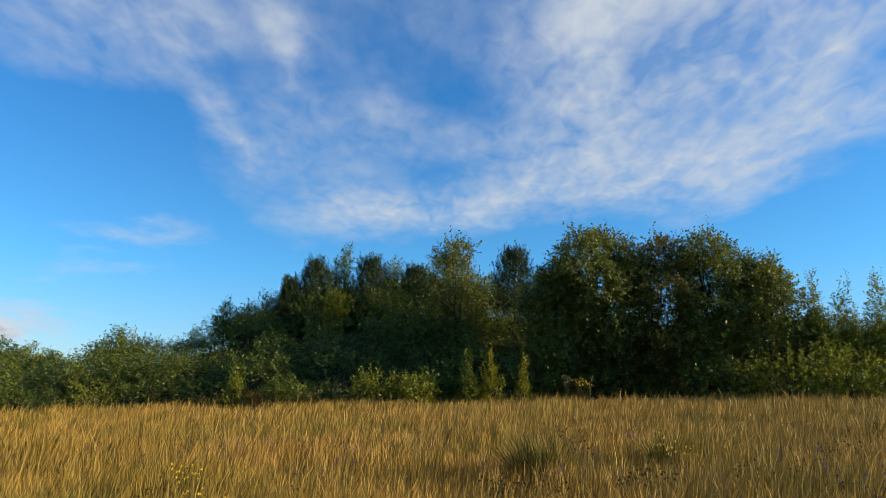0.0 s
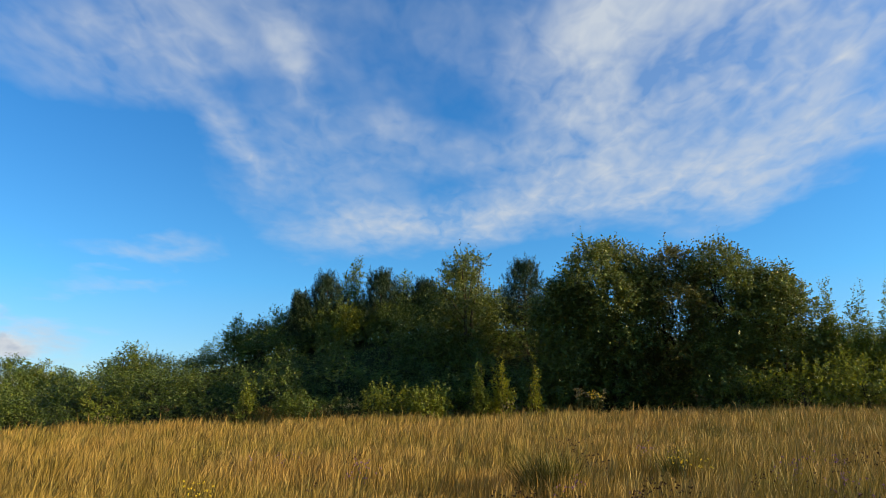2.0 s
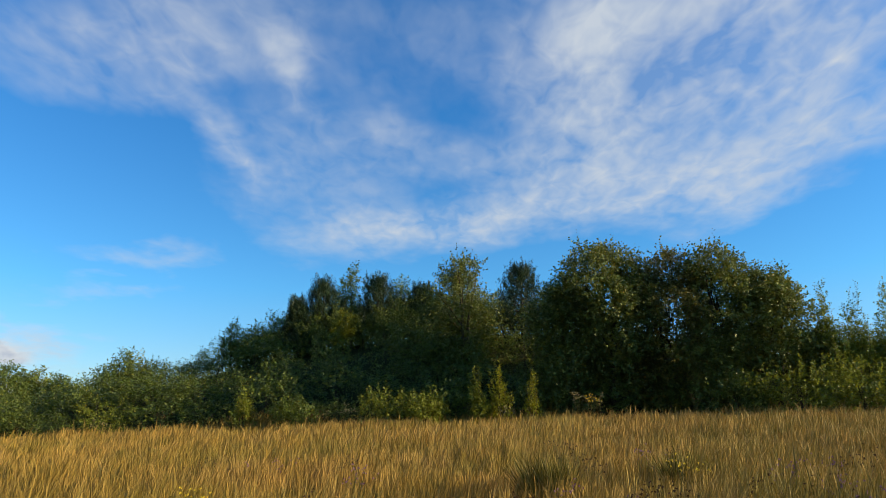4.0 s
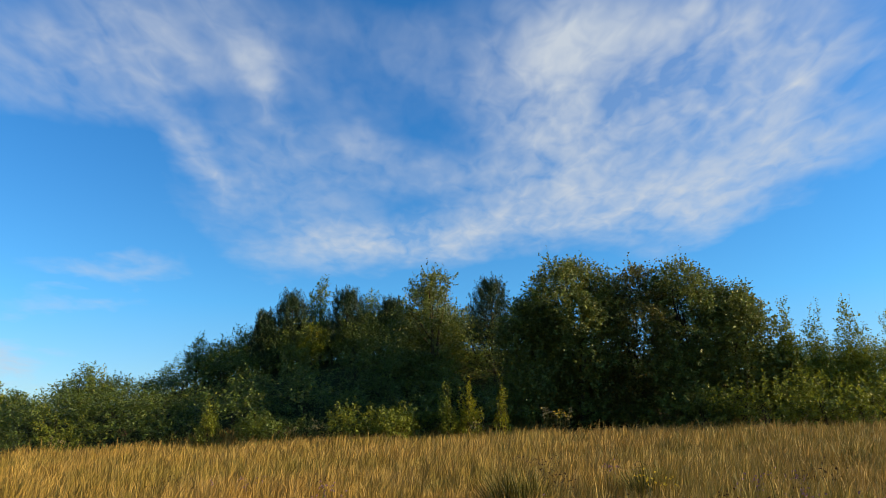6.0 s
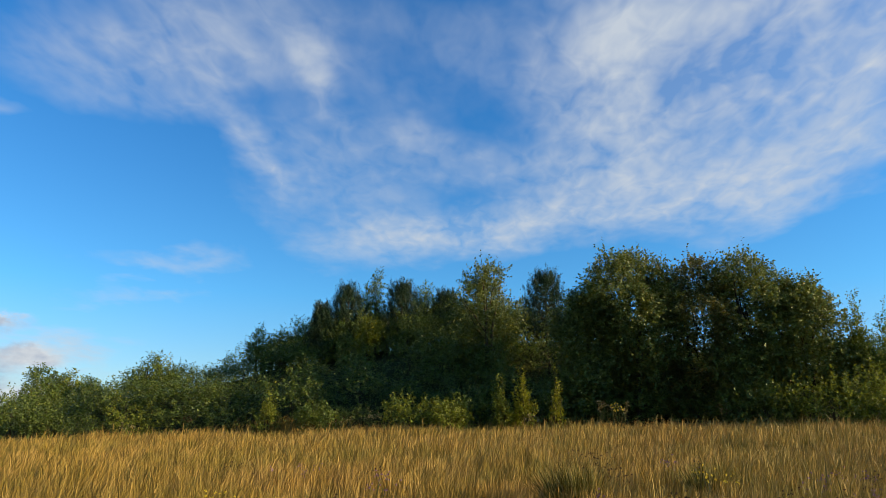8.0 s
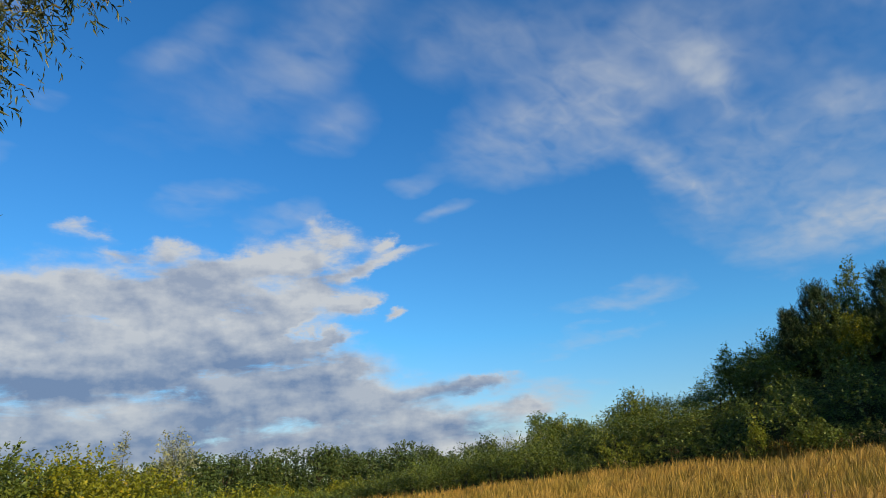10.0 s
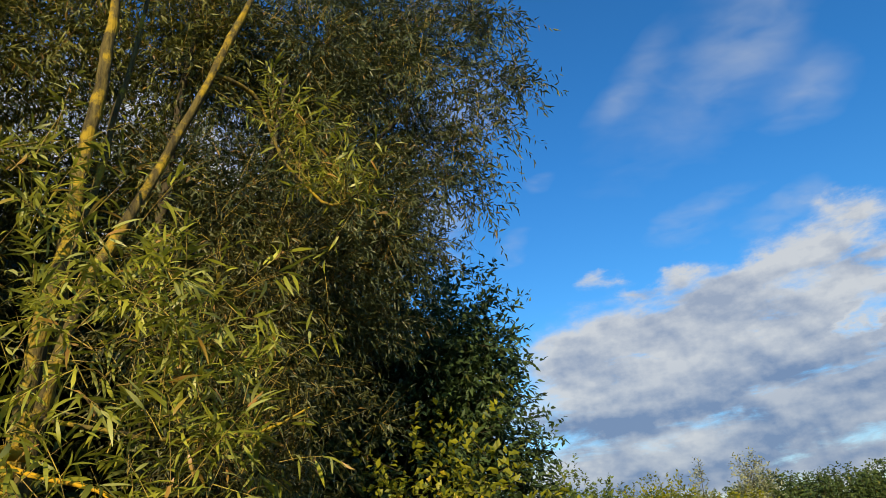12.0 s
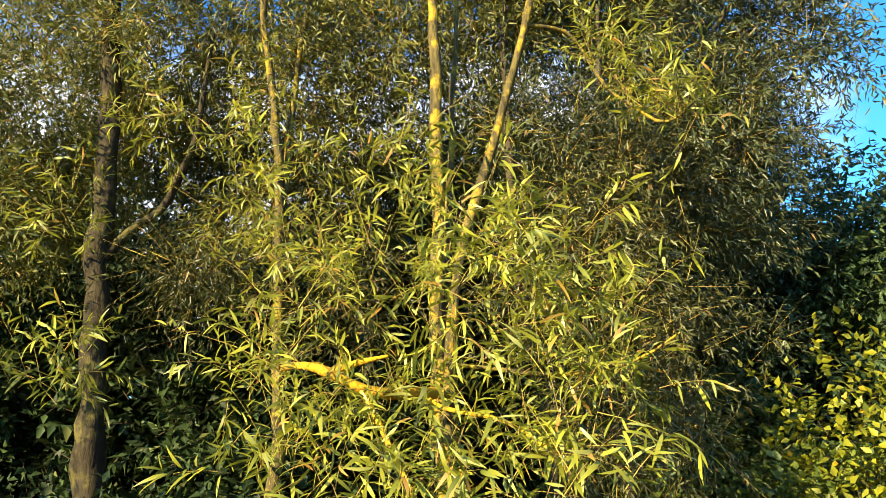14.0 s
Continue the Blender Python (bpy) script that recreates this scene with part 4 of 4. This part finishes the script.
strand("stem", [(134.5, -18, 5.0), (134.0, 8, 5.0), (134.2, 30.6, 4.9), (135.6, 39, 4.8), (137.4, 50, 4.6)], [0.05, 0.045, 0.038, 0.032, 0.022], WILLOW_BARK, willow, seed=4)
strand("stem", [(133.9, 22, 5.0), (133.4, 31, 5.0), (132.5, 38, 4.9), (130.6, 47, 4.8)], [0.034, 0.03, 0.026, 0.018], WILLOW_BARK, willow, seed=5)
strand("branch", [(133.9, 12.6, 3.7), (131.8, 12.9, 3.65), (129.9, 12.2, 3.6), (126.6, 10.3, 3.6), (123.7, 9.9, 3.7), (121.3, 9.9, 3.9), (118.9, 9.5, 4.2)], [0.018, 0.024, 0.028, 0.030, 0.031, 0.033, 0.036], LICHEN_BARK, willow, "branch crusted with orange lichen", seed=8)
strand("branch", [(129.6, 12.2, 3.6), (127.2, 12.9, 3.55), (124.5, 13.3, 3.5)], [0.022, 0.018, 0.009], LICHEN_BARK, willow, "branch crusted with orange lichen", seed=9)
strand("branch", [(126.9, 10.3, 3.6), (125.4, 7.4, 3.5), (124.4, 4.9, 3.45), (122.6, 1.0, 3.4)], [0.019, 0.016, 0.014, 0.009], LICHEN_BARK, willow, "branch crusted with orange lichen", seed=10)
strand("branch", [(121.5, 9.7, 3.9), (120.2, 8.6, 3.7), (118, 7.9, 3.5), (114.3, 7.1, 3.3), (111.7, 4.8, 3.2), (107.9, 2.5, 3.0)], [0.016, 0.015, 0.013, 0.011, 0.009, 0.006], LICHEN_BARK, willow, "branch crusted with orange lichen", seed=11)
strand("branch", [(120.0, 12.5, 4.2), (117.2, 11.8, 3.9), (109.1, 10.3, 3.5), (103, 10.3, 3.3), (98.4, 12.6, 3.2)], [0.016, 0.013, 0.011, 0.009, 0.005], WILLOW_BARK, willow, seed=12)
strand("branch", [(108, 40.4, 3.9), (104.5, 39.5, 4.1), (102.8, 38.6, 4.2), (101.3, 35.2, 4.2), (100.2, 33.2, 4.2), (98.4, 31.9, 4.2), (96.6, 29.9, 4.2), (94.8, 29.8, 4.2), (92.5, 31.0, 4.2)], [0.016, 0.015, 0.014, 0.014, 0.013, 0.012, 0.01, 0.008, 0.005], WILLOW_BARK, willow, seed=13)

rng_w = np.random.default_rng(77)


def sprays(spots, per_spot, rng, length, radius):
    """Shoots round a set of (heading, height, distance, spread) centres, fanning up and out."""
    feet, ways, lens = [], [], []
    for az, el, d, r in spots:
        c = np.array(at(az, el, d))
        f = c + rng.normal(0, 0.30, (per_spot, 3)) * r
        w = unit((f - c) * 0.5 / r + np.array([0.1, 0.05, 0.75]) + rng.normal(0, 0.55, (per_spot, 3)))
        feet.append(f), ways.append(w), lens.append(length * rng.uniform(0.5, 1.3, per_spot))
    return np.concatenate(feet), np.concatenate(ways), np.concatenate(lens)


# the nearest sprays, with leaves a hand long
near_spots = [(122, 24, 3.2, 0.55), (115, 22, 3.0, 0.5), (109, 21, 3.0, 0.5), (127, 19, 3.6, 0.5), (118, 16, 3.0, 0.6), (111, 15, 3.1, 0.55), (132, 13, 3.3, 0.5), (125, 5, 3.9, 0.5),
              (115.5, 5, 3.0, 0.5), (109, 9, 3.0, 0.5), (133, 5, 3.2, 0.45), (152.5, 24, 5.2, 0.35), (146, 33, 5.2, 0.4), (151, 12, 4.6, 0.35), (127, 0, 3.0, 0.45), (119, 1, 2.7, 0.5), (111, 2, 2.8, 0.5), (124, 30, 3.8, 0.4), (135, 24, 4.2, 0.5), (140, 33, 4.6, 0.6), 
              (97, 32, 4.2, 0.28), (101, 36, 4.2, 0.28), (94, 30, 4.2, 0.2), (134, 20, 4.4, 0.45), (135, 10, 4.3, 0.4), (133, 29, 4.5, 0.35), (106, 14, 3.4, 0.4), (104, 8, 3.4, 0.35)]
foot, way, lens = sprays(near_spots, 16, rng_w, 0.5, 0.004)
leaf_v, leaf_t, leaf_u = leafy(foot, way, lens, 15, 0.112, 0.15, rng_w, "long", 0.85, 0.4, 0.4, 0.46, 0.6)
per_leaf = 8
count = len(leaf_v) // per_leaf
part("twig_work", mesh_of("twig_work", *twigs(foot, way, lens, 0.0034, 0.4, 3), TWIG), willow, kind="stuff")
chosen = set(rng_w.choice(count, 280, replace=False).tolist())
keep = np.array([k not in chosen for k in range(count)])
idx = np.nonzero(keep)[0]
remap = np.full(count, -1)
remap[idx] = np.arange(len(idx))
tri_leaf = leaf_t[:, 0] // per_leaf
kept_t = leaf_t[keep[tri_leaf]]
kept_t = kept_t + ((remap[kept_t[:, 0] // per_leaf] - kept_t[:, 0] // per_leaf) * per_leaf)[:, None]
vmask = np.repeat(keep, per_leaf)
part("leaves", mesh_of("leaves", leaf_v[vmask], kept_t, leaf_u[vmask], WILLOW), willow, kind="stuff")
for k in sorted(chosen):
    v = leaf_v[k * per_leaf:(k + 1) * per_leaf]
    leaf = part("leaf", mesh_of("leaf", v - v[0], [(0, 1, 2), (1, 3, 2), (2, 3, 4), (3, 5, 4), (4, 5, 6), (5, 7, 6)], leaf_u[k * per_leaf:(k + 1) * per_leaf], WILLOW), willow)
    leaf.location = v[0]

# the crown further in and above


def crown_of(tree, spots, shoots, leaf, mat, label=""):
    blobs = []
    for az, el, d, rx, rz in spots:
        # each bough carries several clumps with gaps between them
        c, clump = np.array(at(az, el, d)), int(5 + 5 * rx)
        for p in unit(rng_w.normal(size=(clump, 3))) * rng_w.uniform(0.25, 0.85, (clump, 1)):
            q = rng_w.uniform(0.26, 0.46)
            blobs.append((*(c + p * (rx, rx, rz)), rx * q, rx * q, rz * q))
    foot, way = shoots_in(blobs, shoots, rng_w, 0.25, 0.2)
    lens = 0.5 * rng_w.uniform(0.5, 1.3, len(foot))
    part("crown", mesh_of("crown", *leafy(foot, way, lens, 12, leaf, 0.22, rng_w, "broad", 0.8, 0.45, 0.3, 0.34), mat), tree, label, kind="stuff")
    part("twig_work", mesh_of("twig_work", *twigs(foot[::2], way[::2], lens[::2], 0.004, 0.45), TWIG), tree, kind="stuff")


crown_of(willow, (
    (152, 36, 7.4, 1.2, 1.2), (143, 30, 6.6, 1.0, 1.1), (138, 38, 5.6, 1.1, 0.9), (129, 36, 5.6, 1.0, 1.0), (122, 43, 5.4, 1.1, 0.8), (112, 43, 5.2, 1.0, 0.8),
    (129, 25, 6.4, 0.6, 0.6), (138, 23, 6.2, 0.7, 0.6), (113, 32, 6.0, 0.7, 0.6), (157, 26, 7.0, 1.1, 1.2), (128, 50, 5.2, 1.3, 0.8), (110, 51, 5.2, 1.2, 0.8), (145, 46, 5.6, 1.3, 0.9), (122, 32, 6.2, 0.6, 0.6)), 6200, 0.092, WILLOW_FAR_SHADED,
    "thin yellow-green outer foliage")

# inner sprays in a darkened leaf colour that stands in for shade
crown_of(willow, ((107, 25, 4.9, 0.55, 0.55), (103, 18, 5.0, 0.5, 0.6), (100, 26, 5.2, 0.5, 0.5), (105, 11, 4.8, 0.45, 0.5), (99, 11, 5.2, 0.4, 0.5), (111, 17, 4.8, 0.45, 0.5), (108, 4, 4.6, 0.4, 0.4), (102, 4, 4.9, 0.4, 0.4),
                  (128, 18, 5.0, 0.5, 0.5), (140, 20, 5.2, 0.5, 0.6)), 1500, 0.075, WILLOW_INNER_SHADED, "fine olive hanging foliage with shade put into its colour")
crown_of(willow, ((145, 40, 5.4, 0.7, 0.6), (153, 28, 6.9, 0.6, 0.7), (150, 44, 5.6, 0.6, 0.5), (158, 34, 6.0, 0.8, 0.8), (156, 22, 6.8, 0.6, 0.6), (160, 44, 6.0, 0.8, 0.7)), 1500, 0.085, WILLOW_FAR_SHADED, "yellow-green foliage round the trunk")

grey_willow = tagged(new("grey_willow_tree"), "tall willow with grey-green narrow leaves darkened in place of shade", "tree", "willows")
strand("stem", [(105.4, -14, 5.8), (105.0, 8, 5.8), (103.6, 17, 5.8), (102.6, 28, 5.7), (100, 40, 5.4)], [0.06, 0.05, 0.045, 0.035, 0.02], BARK, grey_willow, seed=6)
strand("stem", [(110.8, -15, 5.4), (110.9, 8.5, 5.4), (112, 20, 5.4), (111, 34, 5.3), (109, 46, 5.1)], [0.06, 0.055, 0.05, 0.04, 0.025], BARK, grey_willow, seed=7)
strand("branch", [(112, 24, 5.4), (104, 27, 5.6), (96, 31, 6.0), (89, 36, 6.4), (83, 40, 6.8)], [0.04, 0.034, 0.028, 0.02, 0.01], BARK, grey_willow, seed=14)
strand("branch", [(103.6, 18, 5.8), (97, 22, 6.0), (91, 26, 6.3), (85, 30, 6.6)], [0.03, 0.026, 0.02, 0.01], BARK, grey_willow, seed=15)
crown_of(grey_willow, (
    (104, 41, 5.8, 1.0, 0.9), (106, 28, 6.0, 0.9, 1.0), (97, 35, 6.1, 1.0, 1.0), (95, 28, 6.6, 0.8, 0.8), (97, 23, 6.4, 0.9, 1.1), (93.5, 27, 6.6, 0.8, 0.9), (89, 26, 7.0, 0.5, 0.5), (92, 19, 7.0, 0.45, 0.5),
    (97, 14, 6.8, 0.3, 0.4), (101, 17, 6.6, 0.32, 0.45), (105, 20, 6.4, 0.4, 0.5), (93, 11, 7.0, 0.25, 0.35), (100, 8, 6.8, 0.25, 0.3), (88, 34, 7.0, 0.7, 0.7), (93, 41, 6.8, 0.9, 0.8)), 7600, 0.086, WILLOW_GREY_SHADED, "grey-green hanging foliage with shade put into its colour")
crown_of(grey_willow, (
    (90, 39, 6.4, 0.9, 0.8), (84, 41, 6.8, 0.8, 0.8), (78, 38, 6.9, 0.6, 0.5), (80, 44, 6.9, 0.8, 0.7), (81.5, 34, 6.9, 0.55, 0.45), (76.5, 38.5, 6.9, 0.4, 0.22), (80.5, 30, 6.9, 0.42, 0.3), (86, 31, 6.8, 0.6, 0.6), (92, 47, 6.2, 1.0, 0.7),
    (77, 34.5, 6.9, 0.3, 0.25)), 1500, 0.105, WILLOW_GREY_SHADED, "thin outer sprays of grey-green leaves")
# inside of the crown: dark grey-green leaves, shade painted in by colour
crown_of(grey_willow, ((110, 26, 6.9, 0.8, 0.8), (117, 30, 7.0, 0.9, 0.9), (124, 27, 7.0, 0.9, 0.9), (131, 31, 7.0, 0.9, 0.9), (138, 27, 7.2, 0.9, 0.9), (145, 31, 7.4, 0.9, 0.9), (115, 38, 6.8, 0.9, 0.7), (133, 40, 6.8, 0.9, 0.7)), 2700, 0.09, WILLOW_GREY_SHADED,
         "inner foliage with shade put into its grey-green colour")

# the dark-barked tree
OLIVE_BARK = bark_material("olive_bark", (0.018, 0.014, 0.009), (0.042, 0.034, 0.019), (0.075, 0.066, 0.018), 0.4)
trunk_tree = tagged(new("dark_willow_tree"), "tall straight tree with dark furrowed bark", "tree", "willows")
strand("trunk", [(147.4, -14, 6.0), (147.7, 4, 6.0), (148.6, 18.6, 5.95), (149.4, 31.6, 5.9), (150.4, 42, 5.8), (151, 52, 5.6)], [0.14, 0.115, 0.098, 0.088, 0.075, 0.05], OLIVE_BARK, trunk_tree, sides=12, seed=21)
strand("branch", [(148.5, 21, 5.95), (146.6, 23.6, 5.9), (144.4, 25, 5.8), (142, 31, 5.6), (141, 40, 5.4)], [0.045, 0.04, 0.036, 0.03, 0.02], OLIVE_BARK, trunk_tree, seed=22)
# clumps past heading 160, centred out of view, are added to shade the trunk
blobs = [(*at(az, el, d), 1.2, 1.2, 1.1) for az, el, d in ((166, 20, 5.6), (172, 30, 5.4), (164, 40, 5.6), (176, 14, 5.2), (152, 44, 7.2), (158, 36, 7.4), (146, 50, 7.0), (160, 26, 7.4), (140, 44, 6.8))]
foot, way = shoots_in(blobs, 1300, rng_w, 0.3, 0.35)
part("crown", mesh_of("crown", *leafy(foot, way, 0.5, 11, 0.095, 0.18, rng_w, "long", 0.7, 0.4, 0.25, 0.3), WILLOW_FAR_SHADED), trunk_tree, kind="stuff")


# trees and undergrowth behind, the gloom there put into dark leaf colours
def backdrop_tree(az, d, wide, h, seed, mat, label, name="broadleaved_tree", shoots=900, leaf=0.13, low=0.1, width=0.45):
    q = random.Random(seed)
    blobs = [(0, 0, h * 0.5, wide * 0.8, wide * 0.8, h * 0.42)]
    for _ in range(10):
        a, z = q.random() * 6.28, q.uniform(low, 0.85)
        r = wide * q.uniform(0.3, 0.5)
        s = wide * 0.75 * (1.15 - z * 0.7)
        blobs.append((math.cos(a) * s, math.sin(a) * s, h * z, r, r, r))
    x, y = spot(az, d)
    return put(plant(name, label, "tree", blobs, shoots, 10, 0.55, leaf, width, mat, seed, height=h * 0.92, radius=0.09, limbs=14, upright=0.5, shell=0.45, droop=0.4, group="trees behind the willows"), x, y)


backdrop_tree(90.5, 11.6, 2.1, 6.6, 144, DARK, "dense tree behind the willows, its leaves darkened in place of shade", shoots=1500, leaf=0.17)
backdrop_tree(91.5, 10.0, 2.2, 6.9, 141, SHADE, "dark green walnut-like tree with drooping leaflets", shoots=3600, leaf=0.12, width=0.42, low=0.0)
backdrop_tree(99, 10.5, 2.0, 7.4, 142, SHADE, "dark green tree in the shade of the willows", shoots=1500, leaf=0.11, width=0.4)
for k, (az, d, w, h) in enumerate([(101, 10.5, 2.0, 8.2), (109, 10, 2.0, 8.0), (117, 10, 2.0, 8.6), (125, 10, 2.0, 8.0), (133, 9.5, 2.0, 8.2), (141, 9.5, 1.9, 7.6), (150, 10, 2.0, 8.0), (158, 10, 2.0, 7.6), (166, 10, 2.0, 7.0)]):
    backdrop_tree(az, d, w, h, 150 + k, DARK if k % 2 else SHADE, "dense undergrowth tree behind the willows, shade put into its leaf colour", shoots=1050, leaf=0.16)


def broad_shrub(az, d, r, h, seed, mat, label, shoots=380, leaf=0.085, name="elm_shrub"):
    x, y = spot(az, d)
    return put(plant(name, label, "bush", dome(r, h, 10, seed), shoots, 10, 0.5, leaf, 0.62, mat, seed, height=h * 0.8, radius=0.025, limbs=10, stems=4, upright=0.5, shell=0.45,
                     group="shrubs under the willows", crown="foliage", spread=1.0), x, y)


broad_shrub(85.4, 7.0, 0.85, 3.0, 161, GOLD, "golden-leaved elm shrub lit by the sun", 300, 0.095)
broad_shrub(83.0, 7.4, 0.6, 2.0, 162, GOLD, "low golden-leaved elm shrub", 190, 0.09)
broad_shrub(90.0, 7.2, 0.7, 2.5, 163, BRAMBLE, "green elm shrub beside the golden ones", 200, 0.085)
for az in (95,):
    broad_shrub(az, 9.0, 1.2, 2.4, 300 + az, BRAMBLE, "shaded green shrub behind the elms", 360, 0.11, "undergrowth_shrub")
broad_shrub(94.0, 6.8, 0.7, 1.8, 164, BRAMBLE, "green elm shrub under the willow", 240)
# shrubs from heading 125 on get darker leaves that stand in for shade
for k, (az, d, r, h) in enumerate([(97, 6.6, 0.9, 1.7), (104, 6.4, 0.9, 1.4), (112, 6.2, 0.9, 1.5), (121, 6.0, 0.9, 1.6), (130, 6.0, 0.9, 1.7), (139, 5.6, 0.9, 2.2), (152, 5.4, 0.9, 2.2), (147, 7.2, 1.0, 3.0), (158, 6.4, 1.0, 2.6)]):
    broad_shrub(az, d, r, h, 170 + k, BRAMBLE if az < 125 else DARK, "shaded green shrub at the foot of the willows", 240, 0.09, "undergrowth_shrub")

# the wood behind closes the view, its leaves darkened in place of shade
hedge = [backdrop_tree(106 + 24 * k, 13.5, 2.7, 8.8, 190 + k, DARK, "dense tree in the wood behind, shade put into its leaf colour", "wood_tree", 400, 0.42, 0.0, 0.65) for k in range(3)]
rng_h = random.Random(9)
for az in range(101, 178, 7):
    x, y = spot(az + rng_h.uniform(-1.5, 1.5), 14.0 + rng_h.uniform(-0.8, 0.8))
    again(hedge[rng_h.randrange(3)], x, y, rng_h.uniform(0, 6.28), rng_h.uniform(0.95, 1.1), rng_h.uniform(0.85, 1.05))


# ---------------------------------------------------------------- small plants in the meadow


def tuft(az, d, r, h, count, seed, mat, label, name="grass_tussock"):
    rng = np.random.default_rng(seed)
    x, y = spot(az, d)
    a, s = rng.uniform(0, 6.28, count), r * np.sqrt(rng.random(count)) * 0.6
    foot = np.stack([np.cos(a) * s, np.sin(a) * s, np.full(count, -0.03)], -1)
    way = unit(np.stack([np.cos(a) * 0.25 * s / r, np.sin(a) * 0.25 * s / r, np.ones(count)], -1) + rng.normal(0, 0.14, (count, 3)) * (1, 1, 0.2))
    me = mesh_of("blades", *leaf_blades(foot, way, unit(rng.normal(size=(count, 3))), h * rng.uniform(0.5, 1.1, count), 0.010, rng, "long", 0.35), mat)
    ob = tagged(new(name, me), label, "grass", "tussocks in the meadow", "stuff")
    ob.location = (x, y, float(land(x, y)))
    return ob


tuft(-8.0, 8.4, 0.40, 0.84, 1300, 201, RUSH, "dark green grass tussock among the dry stalks")
tuft(7.0, 6.0, 0.3, 0.62, 800, 202, RUSH, "dark hollow of green grass in the meadow")
tuft(31.0, 6.5, 0.7, 0.75, 1100, 203, RUSH, "fresh green grass clump in the meadow")
tuft(-18.5, 9.5, 0.25, 0.8, 500, 204, RUSH, "small dark tussock in the meadow")
tuft(2.0, 5.6, 0.30, 0.55, 400, 205, RUSH, "low green grass clump in the meadow")


def flower_plant(az, d, h, stems, seed, head_mat, label, name, size):
    """Thin branching stalks with small round heads."""
    rng = np.random.default_rng(seed)
    x, y = spot(az, d)
    root = tagged(new(name), label, "flower", "flowers in the meadow")
    bits, heads = [], []
    for _ in range(stems):
        top = np.array([rng.normal(0, 0.16), rng.normal(0, 0.16), h * rng.uniform(0.75, 1.05)])
        bits.append(tube([(0, 0, 0), top * 0.5 + rng.normal(0, 0.02, 3), top], [0.006, 0.005, 0.003], 4, None, 0.0, 0))
        for _ in range(5):
            heads.append(top + rng.normal(0, 0.06, 3) * (1, 1, 0.7))
    part("stalk", mesh_of("stalk", *joined(bits), RUSH), root, kind="stuff")
    heads = np.array(heads)
    n = len(heads)
    k = np.repeat(np.arange(n), 7)
    out = unit(rng.normal(size=(n * 7, 3)) + np.array([0, 0, 0.5]))
    part("flower_head", mesh_of("flower_head", *leaf_blades(heads[k], out, unit(rng.normal(size=(n * 7, 3))), size, size * 0.8, rng), head_mat), root, kind="stuff")
    root.location = (x, y, float(land(x, y)) - 0.02)


flower_plant(-10.8, 25.8, 1.35, 9, 211, FLUFF, "ragwort gone to pale seed at the meadow's edge", "ragwort", 0.035)
flower_plant(-12.2, 26.0, 1.25, 8, 212, FLUFF, "ragwort gone to pale seed at the meadow's edge", "ragwort", 0.035)
flower_plant(-11.6, 25.4, 1.2, 7, 213, PETAL, "yellow-flowered ragwort at the meadow's edge", "ragwort", 0.03)
flower_plant(-4.6, 25.6, 0.95, 6, 214, FLUFF, "pale seeding plant at the foot of the bank", "ragwort", 0.04)
flower_plant(20.5, 6.0, 0.75, 4, 215, PETAL, "small yellow-flowered ragwort in the grass", "ragwort", 0.018)
flower_plant(21.3, 7.2, 0.75, 3, 216, PETAL, "small yellow-flowered ragwort in the grass", "ragwort", 0.018)
flower_plant(-19.0, 9.0, 0.7, 5, 217, PETAL, "small yellow-flowered ragwort in the grass", "ragwort", 0.02)
flower_plant(-17.5, 5.2, 0.62, 6, 218, PURPLE, "faded purple knapweed in the grass", "knapweed", 0.02)
flower_plant(-20.2, 5.0, 0.60, 6, 219, PURPLE, "faded purple knapweed in the grass", "knapweed", 0.02)
DARK_HEAD, _g, _b, _o = material("dry_seed_head", 0.9, 0.1)
_g.put(_b.inputs["Base Color"], _g.mix(_g.noise(_g.add("ShaderNodeTexCoord").outputs["Object"], 40.0), (0.035, 0.020, 0.014), (0.10, 0.060, 0.035)))
rng_k = random.Random(31)
for k in range(26):
    az, d = rng_k.uniform(-34, -9) if k < 19 else rng_k.uniform(-6, 24), rng_k.uniform(6.3, 11.5)
    if k % 3 == 0:
        flower_plant(az, d, rng_k.uniform(0.52, 0.68), rng_k.randint(4, 7), 230 + k, PURPLE, "faded purple knapweed in the grass", "knapweed", 0.02)
    else:
        flower_plant(az, d, rng_k.uniform(0.55, 0.72), rng_k.randint(4, 8), 230 + k, DARK_HEAD, "knapweed gone to dark brown seed heads", "knapweed", 0.018)
for k in range(9):
    flower_plant(rng_k.uniform(-34, 28), rng_k.uniform(25.6, 26.6), rng_k.uniform(0.9, 1.25), rng_k.randint(4, 7), 270 + k, FLUFF if k % 2 else DARK_HEAD, "dry seeding weed at the meadow's edge", "dry_weed", 0.03)
